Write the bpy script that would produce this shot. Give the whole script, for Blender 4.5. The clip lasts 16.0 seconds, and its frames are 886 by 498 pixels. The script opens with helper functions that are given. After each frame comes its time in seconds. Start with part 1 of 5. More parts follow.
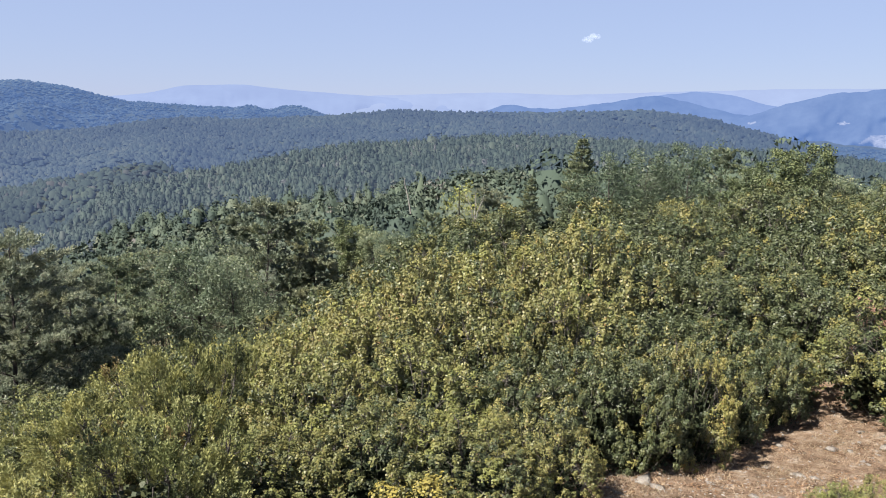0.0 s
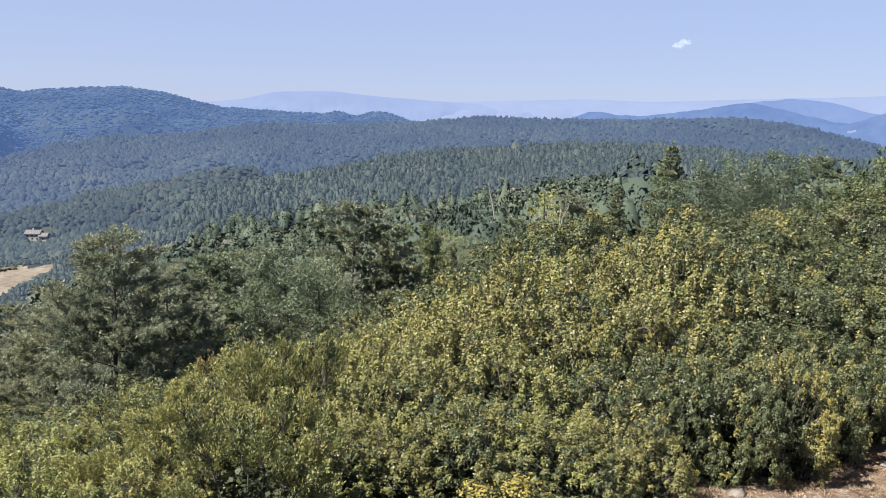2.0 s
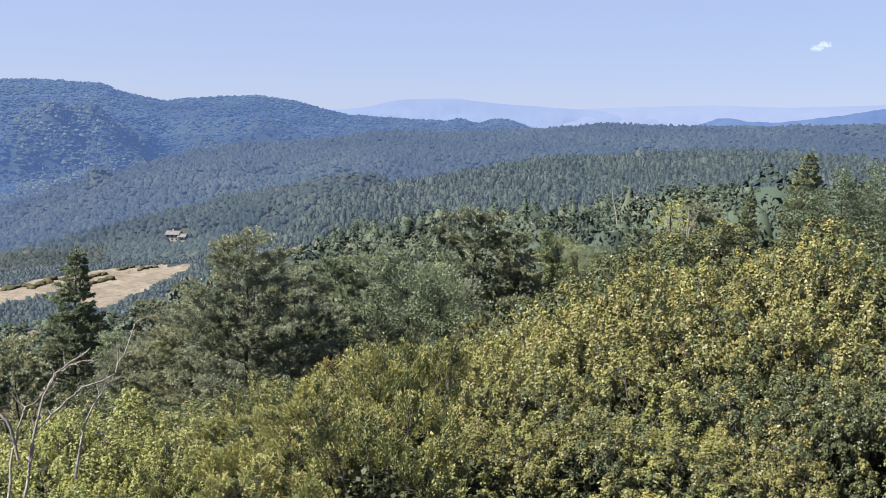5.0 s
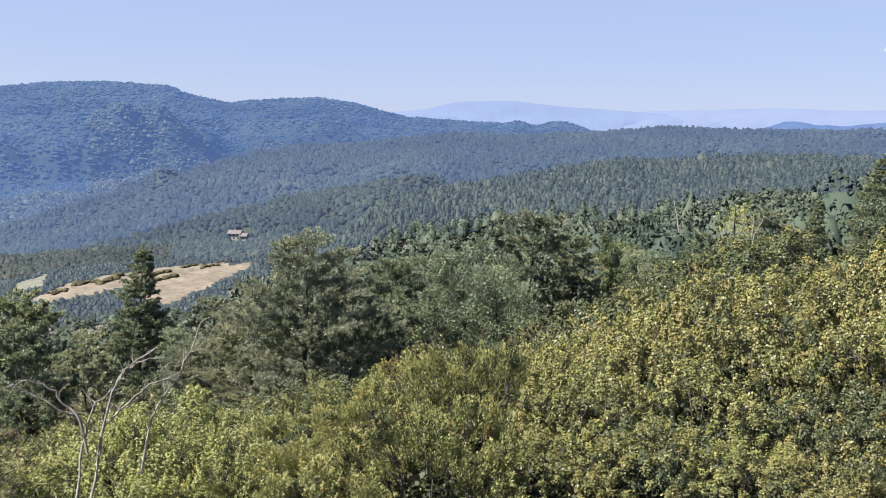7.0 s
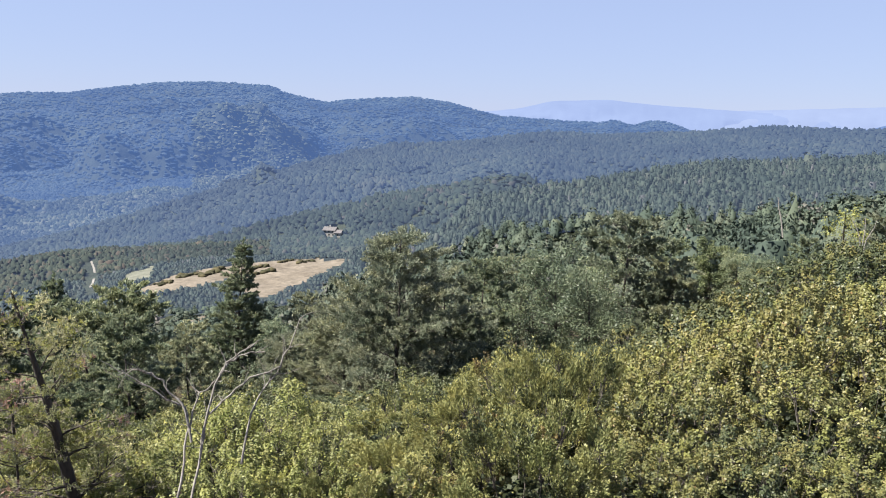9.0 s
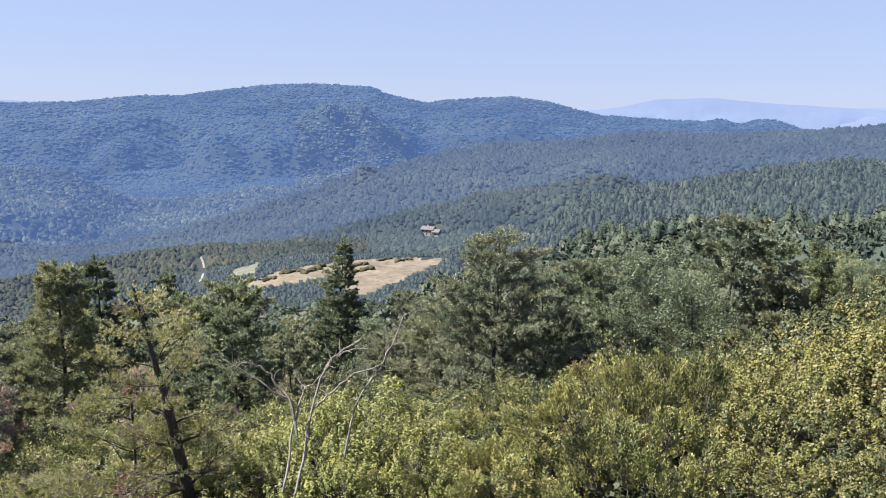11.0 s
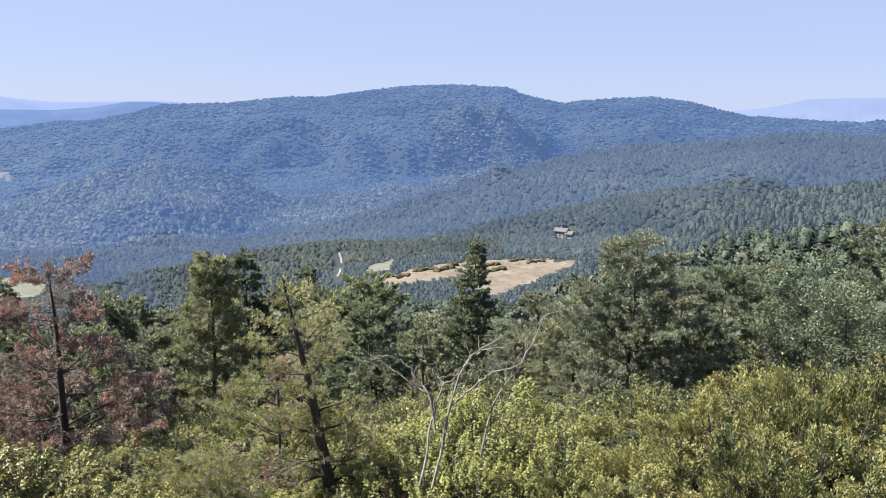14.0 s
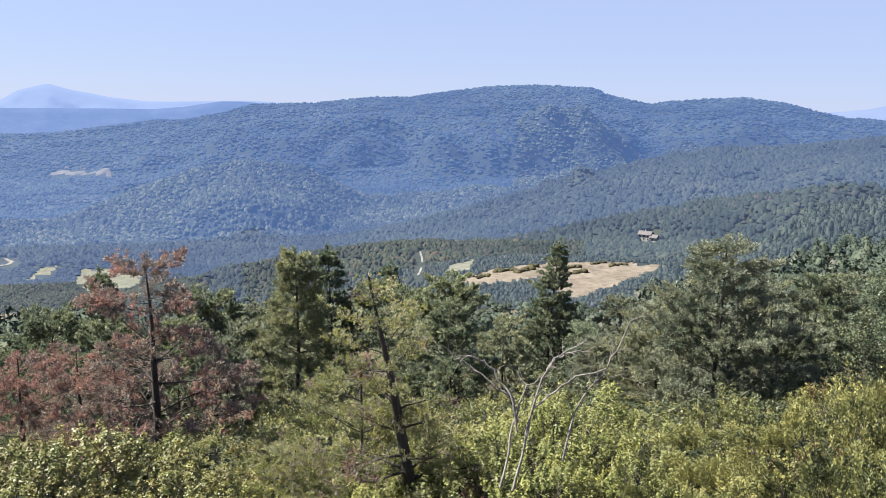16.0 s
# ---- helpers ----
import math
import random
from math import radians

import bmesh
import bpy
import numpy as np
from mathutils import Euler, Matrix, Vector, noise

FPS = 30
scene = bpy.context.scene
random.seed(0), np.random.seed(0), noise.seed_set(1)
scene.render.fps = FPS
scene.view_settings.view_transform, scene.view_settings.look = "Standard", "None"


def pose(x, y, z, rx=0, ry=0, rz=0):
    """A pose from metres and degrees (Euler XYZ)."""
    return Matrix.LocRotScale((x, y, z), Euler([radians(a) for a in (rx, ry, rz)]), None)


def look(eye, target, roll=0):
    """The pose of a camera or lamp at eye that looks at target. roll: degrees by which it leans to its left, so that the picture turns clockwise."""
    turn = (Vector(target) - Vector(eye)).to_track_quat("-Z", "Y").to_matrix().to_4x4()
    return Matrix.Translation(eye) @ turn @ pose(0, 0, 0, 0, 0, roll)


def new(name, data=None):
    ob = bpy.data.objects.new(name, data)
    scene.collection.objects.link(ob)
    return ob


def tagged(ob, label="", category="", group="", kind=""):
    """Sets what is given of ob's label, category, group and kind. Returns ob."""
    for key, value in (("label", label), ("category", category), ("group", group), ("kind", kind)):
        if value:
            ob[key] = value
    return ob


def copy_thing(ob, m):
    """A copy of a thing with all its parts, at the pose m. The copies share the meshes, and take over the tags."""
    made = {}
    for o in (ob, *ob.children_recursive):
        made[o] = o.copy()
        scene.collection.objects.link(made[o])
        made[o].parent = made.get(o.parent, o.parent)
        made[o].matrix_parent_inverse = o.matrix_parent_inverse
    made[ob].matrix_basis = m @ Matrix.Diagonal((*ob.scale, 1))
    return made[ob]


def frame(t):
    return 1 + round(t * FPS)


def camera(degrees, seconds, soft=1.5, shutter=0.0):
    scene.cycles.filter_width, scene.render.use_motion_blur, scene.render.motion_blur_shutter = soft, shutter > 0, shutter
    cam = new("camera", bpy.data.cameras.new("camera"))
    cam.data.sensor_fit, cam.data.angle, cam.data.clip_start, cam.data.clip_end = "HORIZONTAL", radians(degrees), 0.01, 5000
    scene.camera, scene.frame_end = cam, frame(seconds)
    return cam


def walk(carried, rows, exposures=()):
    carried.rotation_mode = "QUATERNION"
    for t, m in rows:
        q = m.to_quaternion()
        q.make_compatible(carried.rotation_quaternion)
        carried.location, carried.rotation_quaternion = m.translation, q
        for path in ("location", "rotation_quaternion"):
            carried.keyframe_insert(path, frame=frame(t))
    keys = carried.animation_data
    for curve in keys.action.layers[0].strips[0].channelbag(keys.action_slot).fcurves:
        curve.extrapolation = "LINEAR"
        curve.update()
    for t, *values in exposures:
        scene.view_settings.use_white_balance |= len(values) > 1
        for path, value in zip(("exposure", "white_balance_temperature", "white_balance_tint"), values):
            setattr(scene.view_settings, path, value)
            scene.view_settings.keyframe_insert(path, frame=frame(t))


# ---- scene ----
cam = camera(57.3, 16.0, soft=1.0)

# seconds, east, north, height, heading (clockwise from north), tilt, lean
ROWS = [
    (0.0, 0.000, 0.000, 1.700, 0.14, -9.84, 1.01),
    (0.5, -0.025, -0.009, 1.678, -1.31, -9.75, 1.16),
    (1.0, -0.047, -0.014, 1.661, -2.78, -9.66, 1.15),
    (1.5, -0.068, -0.015, 1.647, -4.22, -9.58, 1.18),
    (2.0, -0.088, -0.014, 1.637, -5.73, -9.50, 1.22),
    (2.5, -0.106, -0.010, 1.629, -7.18, -9.41, 1.21),
    (3.0, -0.122, -0.004, 1.624, -8.68, -9.31, 1.16),
    (3.5, -0.138, 0.003, 1.620, -10.11, -9.25, 1.17),
    (4.0, -0.154, 0.011, 1.618, -11.58, -9.20, 1.19),
    (4.5, -0.168, 0.021, 1.617, -13.02, -9.19, 1.12),
    (7.0, -0.238, 0.069, 1.622, -18.27, -9.10, 1.23),
    (7.5, -0.252, 0.077, 1.623, -19.66, -9.13, 1.30),
    (8.0, -0.265, 0.084, 1.624, -21.31, -9.18, 1.30),
    (8.5, -0.279, 0.090, 1.625, -23.05, -9.21, 1.34),
    (9.0, -0.293, 0.095, 1.625, -24.79, -9.29, 1.27),
    (11.5, -0.363, 0.102, 1.616, -33.47, -9.43, 0.88),
    (12.0, -0.376, 0.100, 1.613, -35.21, -9.44, 0.85),
    (12.5, -0.390, 0.098, 1.610, -36.80, -9.44, 0.78),
    (13.0, -0.402, 0.094, 1.607, -38.24, -9.43, 0.79),
    (13.5, -0.414, 0.090, 1.604, -39.73, -9.46, 0.82),
    (14.0, -0.425, 0.085, 1.601, -41.16, -9.53, 0.92),
    (14.5, -0.434, 0.080, 1.599, -42.61, -9.59, 0.96),
    (15.0, -0.443, 0.075, 1.598, -44.06, -9.63, 1.01),
    (15.5, -0.449, 0.071, 1.598, -45.50, -9.64, 1.01),
    (16.0, -0.454, 0.068, 1.600, -46.93, -9.61, 1.13),
]


def aim(east, north, height, heading, tilt, lean):
    h, p = radians(heading), radians(tilt)
    eye = Vector((east, north, height))
    return look(eye, eye + Vector((math.sin(h) * math.cos(p), math.cos(h) * math.cos(p), math.sin(p))), lean)


# the camera brightens its picture a little on the way
walk(cam, [(row[0], aim(*row[1:])) for row in ROWS], [(0.0, 1.68), (4.5, 1.74), (9.0, 1.8), (12.0, 1.84), (16.0, 1.86)])

# ---- sky and sun ----
SUN_HEADING, SUN_HEIGHT = -124.0, 52.0
world = bpy.data.worlds.new("sky")
scene.world = world
world.use_nodes = True
wn = world.node_tree
sky = wn.nodes.new("ShaderNodeTexSky")
sky.sky_type, sky.sun_disc = "NISHITA", False
sky.sun_elevation, sky.sun_rotation = radians(SUN_HEIGHT), radians(SUN_HEADING)
sky.altitude, sky.air_density, sky.dust_density, sky.ozone_density = 700, 1.0, 0.2, 4.0
veil = wn.nodes.new("ShaderNodeMix")
veil.data_type = "RGBA"
# haze is thick near the horizon and thins out overhead
direction, up = wn.nodes.new("ShaderNodeTexCoord"), wn.nodes.new("ShaderNodeSeparateXYZ")
thins = wn.nodes.new("ShaderNodeMapRange")
thins.interpolation_type = "SMOOTHSTEP"
for slot, value in ((1, 0.06), (2, 0.65), (3, 0.74), (4, 0.12)):
    thins.inputs[slot].default_value = value
wn.links.new(direction.outputs["Generated"], up.inputs[0])
wn.links.new(up.outputs["Z"], thins.inputs[0])
wn.links.new(thins.outputs[0], veil.inputs[0])
veil.inputs[7].default_value = (4.36, 5.2, 8.1, 1)
wn.links.new(sky.outputs[0], veil.inputs[6])
wn.links.new(veil.outputs[2], wn.nodes["Background"].inputs[0])
wn.nodes["Background"].inputs[1].default_value = 0.0345

sun_data = bpy.data.lights.new("sun", "SUN")
sun_data.energy, sun_data.angle, sun_data.color = 5.0, radians(0.5), (1.0, 0.95, 0.86)
sun = new("sun", sun_data)
sh, sp = radians(SUN_HEADING), radians(SUN_HEIGHT)
sun.matrix_world = look((math.sin(sh) * math.cos(sp) * 50, math.cos(sh) * math.cos(sp) * 50, math.sin(sp) * 50), (0, 0, 0))


# ---- materials ----
HAZE_SCALE = 0.6  # scales the emission that paints haze into the farther materials


def node(nt, kind, **values):
    n = nt.nodes.new(kind)
    for key, value in values.items():
        n.inputs[key.replace("_", " ")].default_value = value
    return n


def base(name):
    m = bpy.data.materials.new(name)
    m.use_nodes = True
    nt = m.node_tree
    return m, nt, nt.nodes["Principled BSDF"]


def ramp(nt, colours, factor):
    r = nt.nodes.new("ShaderNodeValToRGB")
    while len(r.color_ramp.elements) < len(colours):
        r.color_ramp.elements.new(0.5)
    for e, (at, c) in zip(r.color_ramp.elements, colours):
        e.position, e.color = at, (*c, 1)
    nt.links.new(factor, r.inputs[0])
    return r.outputs[0]


def mixed(nt, a, b, factor, blend="MIX"):
    m = nt.nodes.new("ShaderNodeMix")
    m.data_type, m.blend_type = "RGBA", blend
    nt.links.new(a, m.inputs[6])
    nt.links.new(b, m.inputs[7])
    if isinstance(factor, float):
        m.inputs[0].default_value = factor
    else:
        nt.links.new(factor, m.inputs[0])
    return m.outputs[2]


def leaf_material(name, colours, patch, through_light=0.3, rough=0.5, patch_scale=0.9, shoots=4.5, gloss=0.2):
    """Leaves that differ one by one, with larger patches of another tone; light comes through them."""
    m, nt, b = base(name)
    geo = nt.nodes.new("ShaderNodeNewGeometry")
    info = nt.nodes.new("ShaderNodeObjectInfo")
    one = ramp(nt, colours, geo.outputs["Random Per Island"])
    co = nt.nodes.new("ShaderNodeTexCoord")
    big = node(nt, "ShaderNodeTexNoise", Scale=patch_scale, Detail=3.0)
    nt.links.new(co.outputs["Object"], big.inputs["Vector"])
    shift = nt.nodes.new("ShaderNodeMath")
    shift.operation = "ADD"
    nt.links.new(big.outputs[0], shift.inputs[0])
    scale = nt.nodes.new("ShaderNodeMath")
    scale.operation = "MULTIPLY_ADD"
    scale.inputs[1].default_value, scale.inputs[2].default_value = 0.3, -0.15
    nt.links.new(info.outputs["Random"], scale.inputs[0])
    nt.links.new(scale.outputs[0], shift.inputs[1])
    tone = ramp(nt, patch, shift.outputs[0])
    shoot = node(nt, "ShaderNodeTexNoise", Scale=shoots, Detail=2.0)
    nt.links.new(co.outputs["Object"], shoot.inputs["Vector"])
    tone = mixed(nt, tone, ramp(nt, [(0.3, (0.8, 0.86, 0.84)), (0.5, (1, 1, 1)), (0.7, (1.16, 1.1, 0.95))], shoot.outputs[0]), 1.0, "MULTIPLY")
    colour = mixed(nt, one, tone, 1.0, "MULTIPLY")
    nt.links.new(colour, b.inputs["Base Color"])
    b.inputs["Roughness"].default_value = rough
    b.inputs["Specular IOR Level"].default_value = gloss
    tr = nt.nodes.new("ShaderNodeBsdfTranslucent")
    nt.links.new(colour, tr.inputs["Color"])
    mix = nt.nodes.new("ShaderNodeMixShader")
    mix.inputs[0].default_value = through_light
    nt.links.new(b.outputs[0], mix.inputs[1])
    nt.links.new(tr.outputs[0], mix.inputs[2])
    nt.links.new(mix.outputs[0], nt.nodes["Material Output"].inputs[0])
    return m


def bark_material(name, dark, light, scale=14.0):
    m, nt, b = base(name)
    co = nt.nodes.new("ShaderNodeTexCoord")
    stretch = node(nt, "ShaderNodeMapping", Scale=(1, 1, 0.22))
    nt.links.new(co.outputs["Object"], stretch.inputs["Vector"])
    n1 = node(nt, "ShaderNodeTexNoise", Scale=scale, Detail=6.0, Roughness=0.65)
    nt.links.new(stretch.outputs[0], n1.inputs["Vector"])
    nt.links.new(ramp(nt, [(0.3, dark), (0.7, light)], n1.outputs[0]), b.inputs["Base Color"])
    bump = node(nt, "ShaderNodeBump", Strength=0.7, Distance=0.02)
    nt.links.new(n1.outputs[0], bump.inputs["Height"])
    nt.links.new(bump.outputs[0], b.inputs["Normal"])
    b.inputs["Roughness"].default_value = 0.9
    return m


def ground_material(name, colours, scale, fine, haze_glow=None, strength=0.0, bump_height=0.05):
    m, nt, b = base(name)
    co = nt.nodes.new("ShaderNodeTexCoord")
    n1 = node(nt, "ShaderNodeTexNoise", Scale=scale, Detail=5.0, Roughness=0.6)
    n2 = node(nt, "ShaderNodeTexNoise", Scale=fine, Detail=6.0, Roughness=0.7)
    for n in (n1, n2):
        nt.links.new(co.outputs["Object"], n.inputs["Vector"])
    a = ramp(nt, colours, n1.outputs[0])
    c = ramp(nt, [(0.3, (0.55, 0.55, 0.55)), (0.7, (1.3, 1.3, 1.3))], n2.outputs[0])
    nt.links.new(mixed(nt, a, c, 1.0, "MULTIPLY"), b.inputs["Base Color"])
    bump = node(nt, "ShaderNodeBump", Strength=0.8, Distance=bump_height)
    nt.links.new(n2.outputs[0], bump.inputs["Height"])
    nt.links.new(bump.outputs[0], b.inputs["Normal"])
    b.inputs["Roughness"].default_value = 0.95
    b.inputs["Specular IOR Level"].default_value = 0.1
    # distance haze is painted onto the surface as emission
    if haze_glow:
        b.inputs["Emission Color"].default_value = (*haze_glow, 1)
        b.inputs["Emission Strength"].default_value = strength * HAZE_SCALE
    return m


def wood_material(name, colours, patch, patch_scale, haze_glow=None, strength=0.0):
    """Woods seen from afar: every crown its own tone, stands of lighter and darker trees."""
    m, nt, b = base(name)
    geo = nt.nodes.new("ShaderNodeNewGeometry")
    one = ramp(nt, colours, geo.outputs["Random Per Island"])
    co = nt.nodes.new("ShaderNodeTexCoord")
    big = node(nt, "ShaderNodeTexNoise", Scale=patch_scale, Detail=4.0, Roughness=0.6)
    nt.links.new(co.outputs["Object"], big.inputs["Vector"])
    tone = ramp(nt, patch, big.outputs[0])
    nt.links.new(mixed(nt, one, tone, 1.0, "MULTIPLY"), b.inputs["Base Color"])
    b.inputs["Roughness"].default_value = 0.9
    b.inputs["Specular IOR Level"].default_value = 0.1
    # crowns glow in place of the haze before them
    if haze_glow:
        b.inputs["Emission Color"].default_value = (*haze_glow, 1)
        b.inputs["Emission Strength"].default_value = strength * HAZE_SCALE
    return m


def grove_material(name, colours, air_glow=None, strength=0.0):
    """Nearer woods: every tree has a tone of its own, every spray of leaves varies a little about it."""
    m, nt, b = base(name)
    geo, tree = nt.nodes.new("ShaderNodeNewGeometry"), nt.nodes.new("ShaderNodeAttribute")
    tree.attribute_name = "tree_tone"
    one = ramp(nt, [(0.0, (0.75, 0.78, 0.78)), (0.5, (1, 1, 1)), (1.0, (1.25, 1.22, 1.16))], geo.outputs["Random Per Island"])
    nt.links.new(mixed(nt, ramp(nt, colours, tree.outputs["Fac"]), one, 1.0, "MULTIPLY"), b.inputs["Base Color"])
    b.inputs["Roughness"].default_value = 0.7
    b.inputs["Specular IOR Level"].default_value = 0.15
    # bluish emission imitates haze over the grove
    if air_glow:
        b.inputs["Emission Color"].default_value = (*air_glow, 1)
        b.inputs["Emission Strength"].default_value = strength * HAZE_SCALE
    return m


TONES = [(0.3, (0.74, 0.8, 0.78)), (0.5, (1.0, 1.0, 1.0)), (0.68, (1.18, 1.14, 1.0))]
MAT_BOX_YELLOW = leaf_material("boxwood_leaf_yellowing", [(0.0, (0.1086, 0.1058, 0.04)), (0.45, (0.1408, 0.133, 0.0487)), (0.88, (0.1738, 0.1604, 0.0626)), (0.97, (0.2043, 0.1791, 0.0783)), (1.0, (0.1999, 0.1109, 0.0522))], TONES, 0.15, 0.45, gloss=0.24)
MAT_BOX_BRIGHT = leaf_material("boxwood_leaf_bright", [(0.0, (0.1312, 0.1353, 0.0435)), (0.5, (0.164, 0.1665, 0.0539)), (1.0, (0.205, 0.2009, 0.074))], TONES, 0.18, 0.45, gloss=0.24)
MAT_BOX_GREEN = leaf_material("boxwood_leaf_green", [(0.0, (0.041, 0.0508, 0.0252)), (0.5, (0.0574, 0.0681, 0.0322)), (0.85, (0.0779, 0.0869, 0.0435)), (1.0, (0.1025, 0.1066, 0.0574))], TONES, 0.12, 0.45, gloss=0.24)
MAT_HEATH = leaf_material("heath_leaf", [(0.0, (0.143, 0.15, 0.06)), (0.5, (0.196, 0.199, 0.08)), (1.0, (0.262, 0.252, 0.106))], TONES, 0.2, 0.5)
MAT_HEATH_BROWN = leaf_material("heath_leaf_brown", [(0.0, (0.0738, 0.0547, 0.0287)), (0.5, (0.123, 0.0943, 0.046)), (1.0, (0.187, 0.1509, 0.0718))], TONES, 0.15, 0.5)
MAT_LIME = leaf_material("thorn_leaf", [(0.0, (0.1517, 0.164, 0.0487)), (0.5, (0.2255, 0.2362, 0.074)), (1.0, (0.3034, 0.2993, 0.1175))], TONES, 0.32, 0.5)
MAT_PINE = leaf_material("pine_needles", [(0.0, (0.073, 0.0927, 0.0609)), (0.5, (0.1607, 0.19, 0.1199)), (0.85, (0.243, 0.2641, 0.172)), (1.0, (0.3085, 0.3197, 0.2213))], TONES, 0.34, 0.5, 0.5, 1.6)
MAT_PINE_LIGHT = leaf_material("pine_needles_light", [(0.0, (0.1017, 0.1181, 0.0647)), (0.5, (0.2084, 0.222, 0.1253)), (0.85, (0.2949, 0.3001, 0.1826)), (1.0, (0.366, 0.3601, 0.235))], TONES, 0.34, 0.5, 0.5, 1.6)
MAT_PINE_OLIVE = leaf_material("pine_needles_olive", [(0.0, (0.0911, 0.1037, 0.073)), (0.5, (0.1871, 0.2046, 0.142)), (0.85, (0.2686, 0.2829, 0.205)), (1.0, (0.3358, 0.3395, 0.2601))], TONES, 0.33, 0.5, 0.5, 1.6)
MAT_PINE_YELLOW = leaf_material("pine_needles_yellowing", [(0.0, (0.2066, 0.1984, 0.1072)), (0.5, (0.3247, 0.3096, 0.1705)), (1.0, (0.433, 0.4064, 0.2436))], TONES, 0.32, 0.55, 0.7)
MAT_PINE_RED = leaf_material("pine_needles_dead", [(0.0, (0.2165, 0.1148, 0.0981)), (0.5, (0.3337, 0.1845, 0.1578)), (1.0, (0.4149, 0.2542, 0.226))], TONES, 0.25, 0.7, 0.5)
MAT_PINE_GREY = leaf_material("pine_needles_withered", [(0.0, (0.1312, 0.1066, 0.094)), (0.5, (0.205, 0.1681, 0.1496)), (1.0, (0.2952, 0.246, 0.2218))], TONES, 0.2, 0.7, 0.5)
MAT_PINE_DARK = leaf_material("pine_needles_dark", [(0.0, (0.0451, 0.0615, 0.0305)), (0.5, (0.0902, 0.1107, 0.0539)), (1.0, (0.1476, 0.164, 0.087))], TONES, 0.25, 0.5, 0.5)
# much darker copy of the leaf colours, with the inner shade painted in
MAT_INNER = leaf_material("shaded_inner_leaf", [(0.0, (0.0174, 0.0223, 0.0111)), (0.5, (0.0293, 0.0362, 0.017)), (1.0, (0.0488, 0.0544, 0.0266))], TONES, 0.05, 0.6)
MAT_GOLD = leaf_material("golden_leaf", [(0.0, (0.123, 0.1066, 0.0305)), (0.5, (0.2132, 0.1763, 0.0478)), (1.0, (0.2952, 0.2378, 0.0653))], TONES, 0.2, 0.5)
MAT_OAK = leaf_material("oak_leaf", [(0.0, (0.0574, 0.0779, 0.0478)), (0.5, (0.0918, 0.1164, 0.074)), (1.0, (0.1394, 0.1599, 0.1087))], TONES, 0.25, 0.4, 0.6)
MAT_BARK = bark_material("pine_bark", (0.018, 0.014, 0.012), (0.06, 0.048, 0.04))
MAT_STEM = bark_material("shrub_stem", (0.035, 0.03, 0.025), (0.11, 0.095, 0.08), 30)
MAT_DEADWOOD = bark_material("bare_grey_wood", (0.1, 0.09, 0.08), (0.25, 0.23, 0.21), 40)

MAT_SOIL = ground_material("dry_soil", [(0.34, (0.1, 0.065, 0.043)), (0.46, (0.21, 0.142, 0.096)), (0.58, (0.26, 0.188, 0.134)), (0.74, (0.37, 0.305, 0.245))], 5.0, 26, bump_height=0.14)
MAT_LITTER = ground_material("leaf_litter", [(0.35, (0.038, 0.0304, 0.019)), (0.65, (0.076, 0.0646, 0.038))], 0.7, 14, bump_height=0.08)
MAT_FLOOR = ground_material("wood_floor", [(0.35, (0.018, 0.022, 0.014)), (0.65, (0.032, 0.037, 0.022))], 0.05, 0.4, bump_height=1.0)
# valley floor carries a weak blue glow that imitates haze
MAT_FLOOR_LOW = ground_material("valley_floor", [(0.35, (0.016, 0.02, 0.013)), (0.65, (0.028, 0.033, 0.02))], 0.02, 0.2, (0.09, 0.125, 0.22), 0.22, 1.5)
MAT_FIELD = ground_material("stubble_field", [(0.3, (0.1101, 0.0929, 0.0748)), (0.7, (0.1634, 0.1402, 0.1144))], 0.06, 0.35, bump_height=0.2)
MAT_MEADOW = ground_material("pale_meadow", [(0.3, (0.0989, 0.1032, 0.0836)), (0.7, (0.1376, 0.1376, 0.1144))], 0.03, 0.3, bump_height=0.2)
# blue and pale haze is painted into these far materials as emission
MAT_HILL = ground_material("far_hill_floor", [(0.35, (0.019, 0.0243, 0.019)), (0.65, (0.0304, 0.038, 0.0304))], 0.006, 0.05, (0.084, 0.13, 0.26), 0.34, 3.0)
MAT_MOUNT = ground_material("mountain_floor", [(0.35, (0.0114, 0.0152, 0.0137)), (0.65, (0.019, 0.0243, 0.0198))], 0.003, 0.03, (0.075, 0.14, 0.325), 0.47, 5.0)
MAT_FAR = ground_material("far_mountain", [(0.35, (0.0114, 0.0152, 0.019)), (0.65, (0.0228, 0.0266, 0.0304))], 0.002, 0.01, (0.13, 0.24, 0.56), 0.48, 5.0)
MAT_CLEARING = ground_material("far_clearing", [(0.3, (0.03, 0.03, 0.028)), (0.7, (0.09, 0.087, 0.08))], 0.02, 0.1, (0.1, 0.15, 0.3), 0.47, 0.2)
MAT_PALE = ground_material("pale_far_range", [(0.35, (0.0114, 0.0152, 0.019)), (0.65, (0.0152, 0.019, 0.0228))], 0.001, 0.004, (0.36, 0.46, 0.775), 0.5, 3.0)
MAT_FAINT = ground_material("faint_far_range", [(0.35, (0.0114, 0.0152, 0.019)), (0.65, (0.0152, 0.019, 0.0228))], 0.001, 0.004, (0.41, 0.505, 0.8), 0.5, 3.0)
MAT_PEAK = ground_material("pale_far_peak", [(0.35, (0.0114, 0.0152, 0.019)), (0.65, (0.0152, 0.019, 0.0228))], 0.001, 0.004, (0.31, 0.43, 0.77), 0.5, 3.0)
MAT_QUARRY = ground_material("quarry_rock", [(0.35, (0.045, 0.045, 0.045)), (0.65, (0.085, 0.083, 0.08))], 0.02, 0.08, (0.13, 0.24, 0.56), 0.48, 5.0)
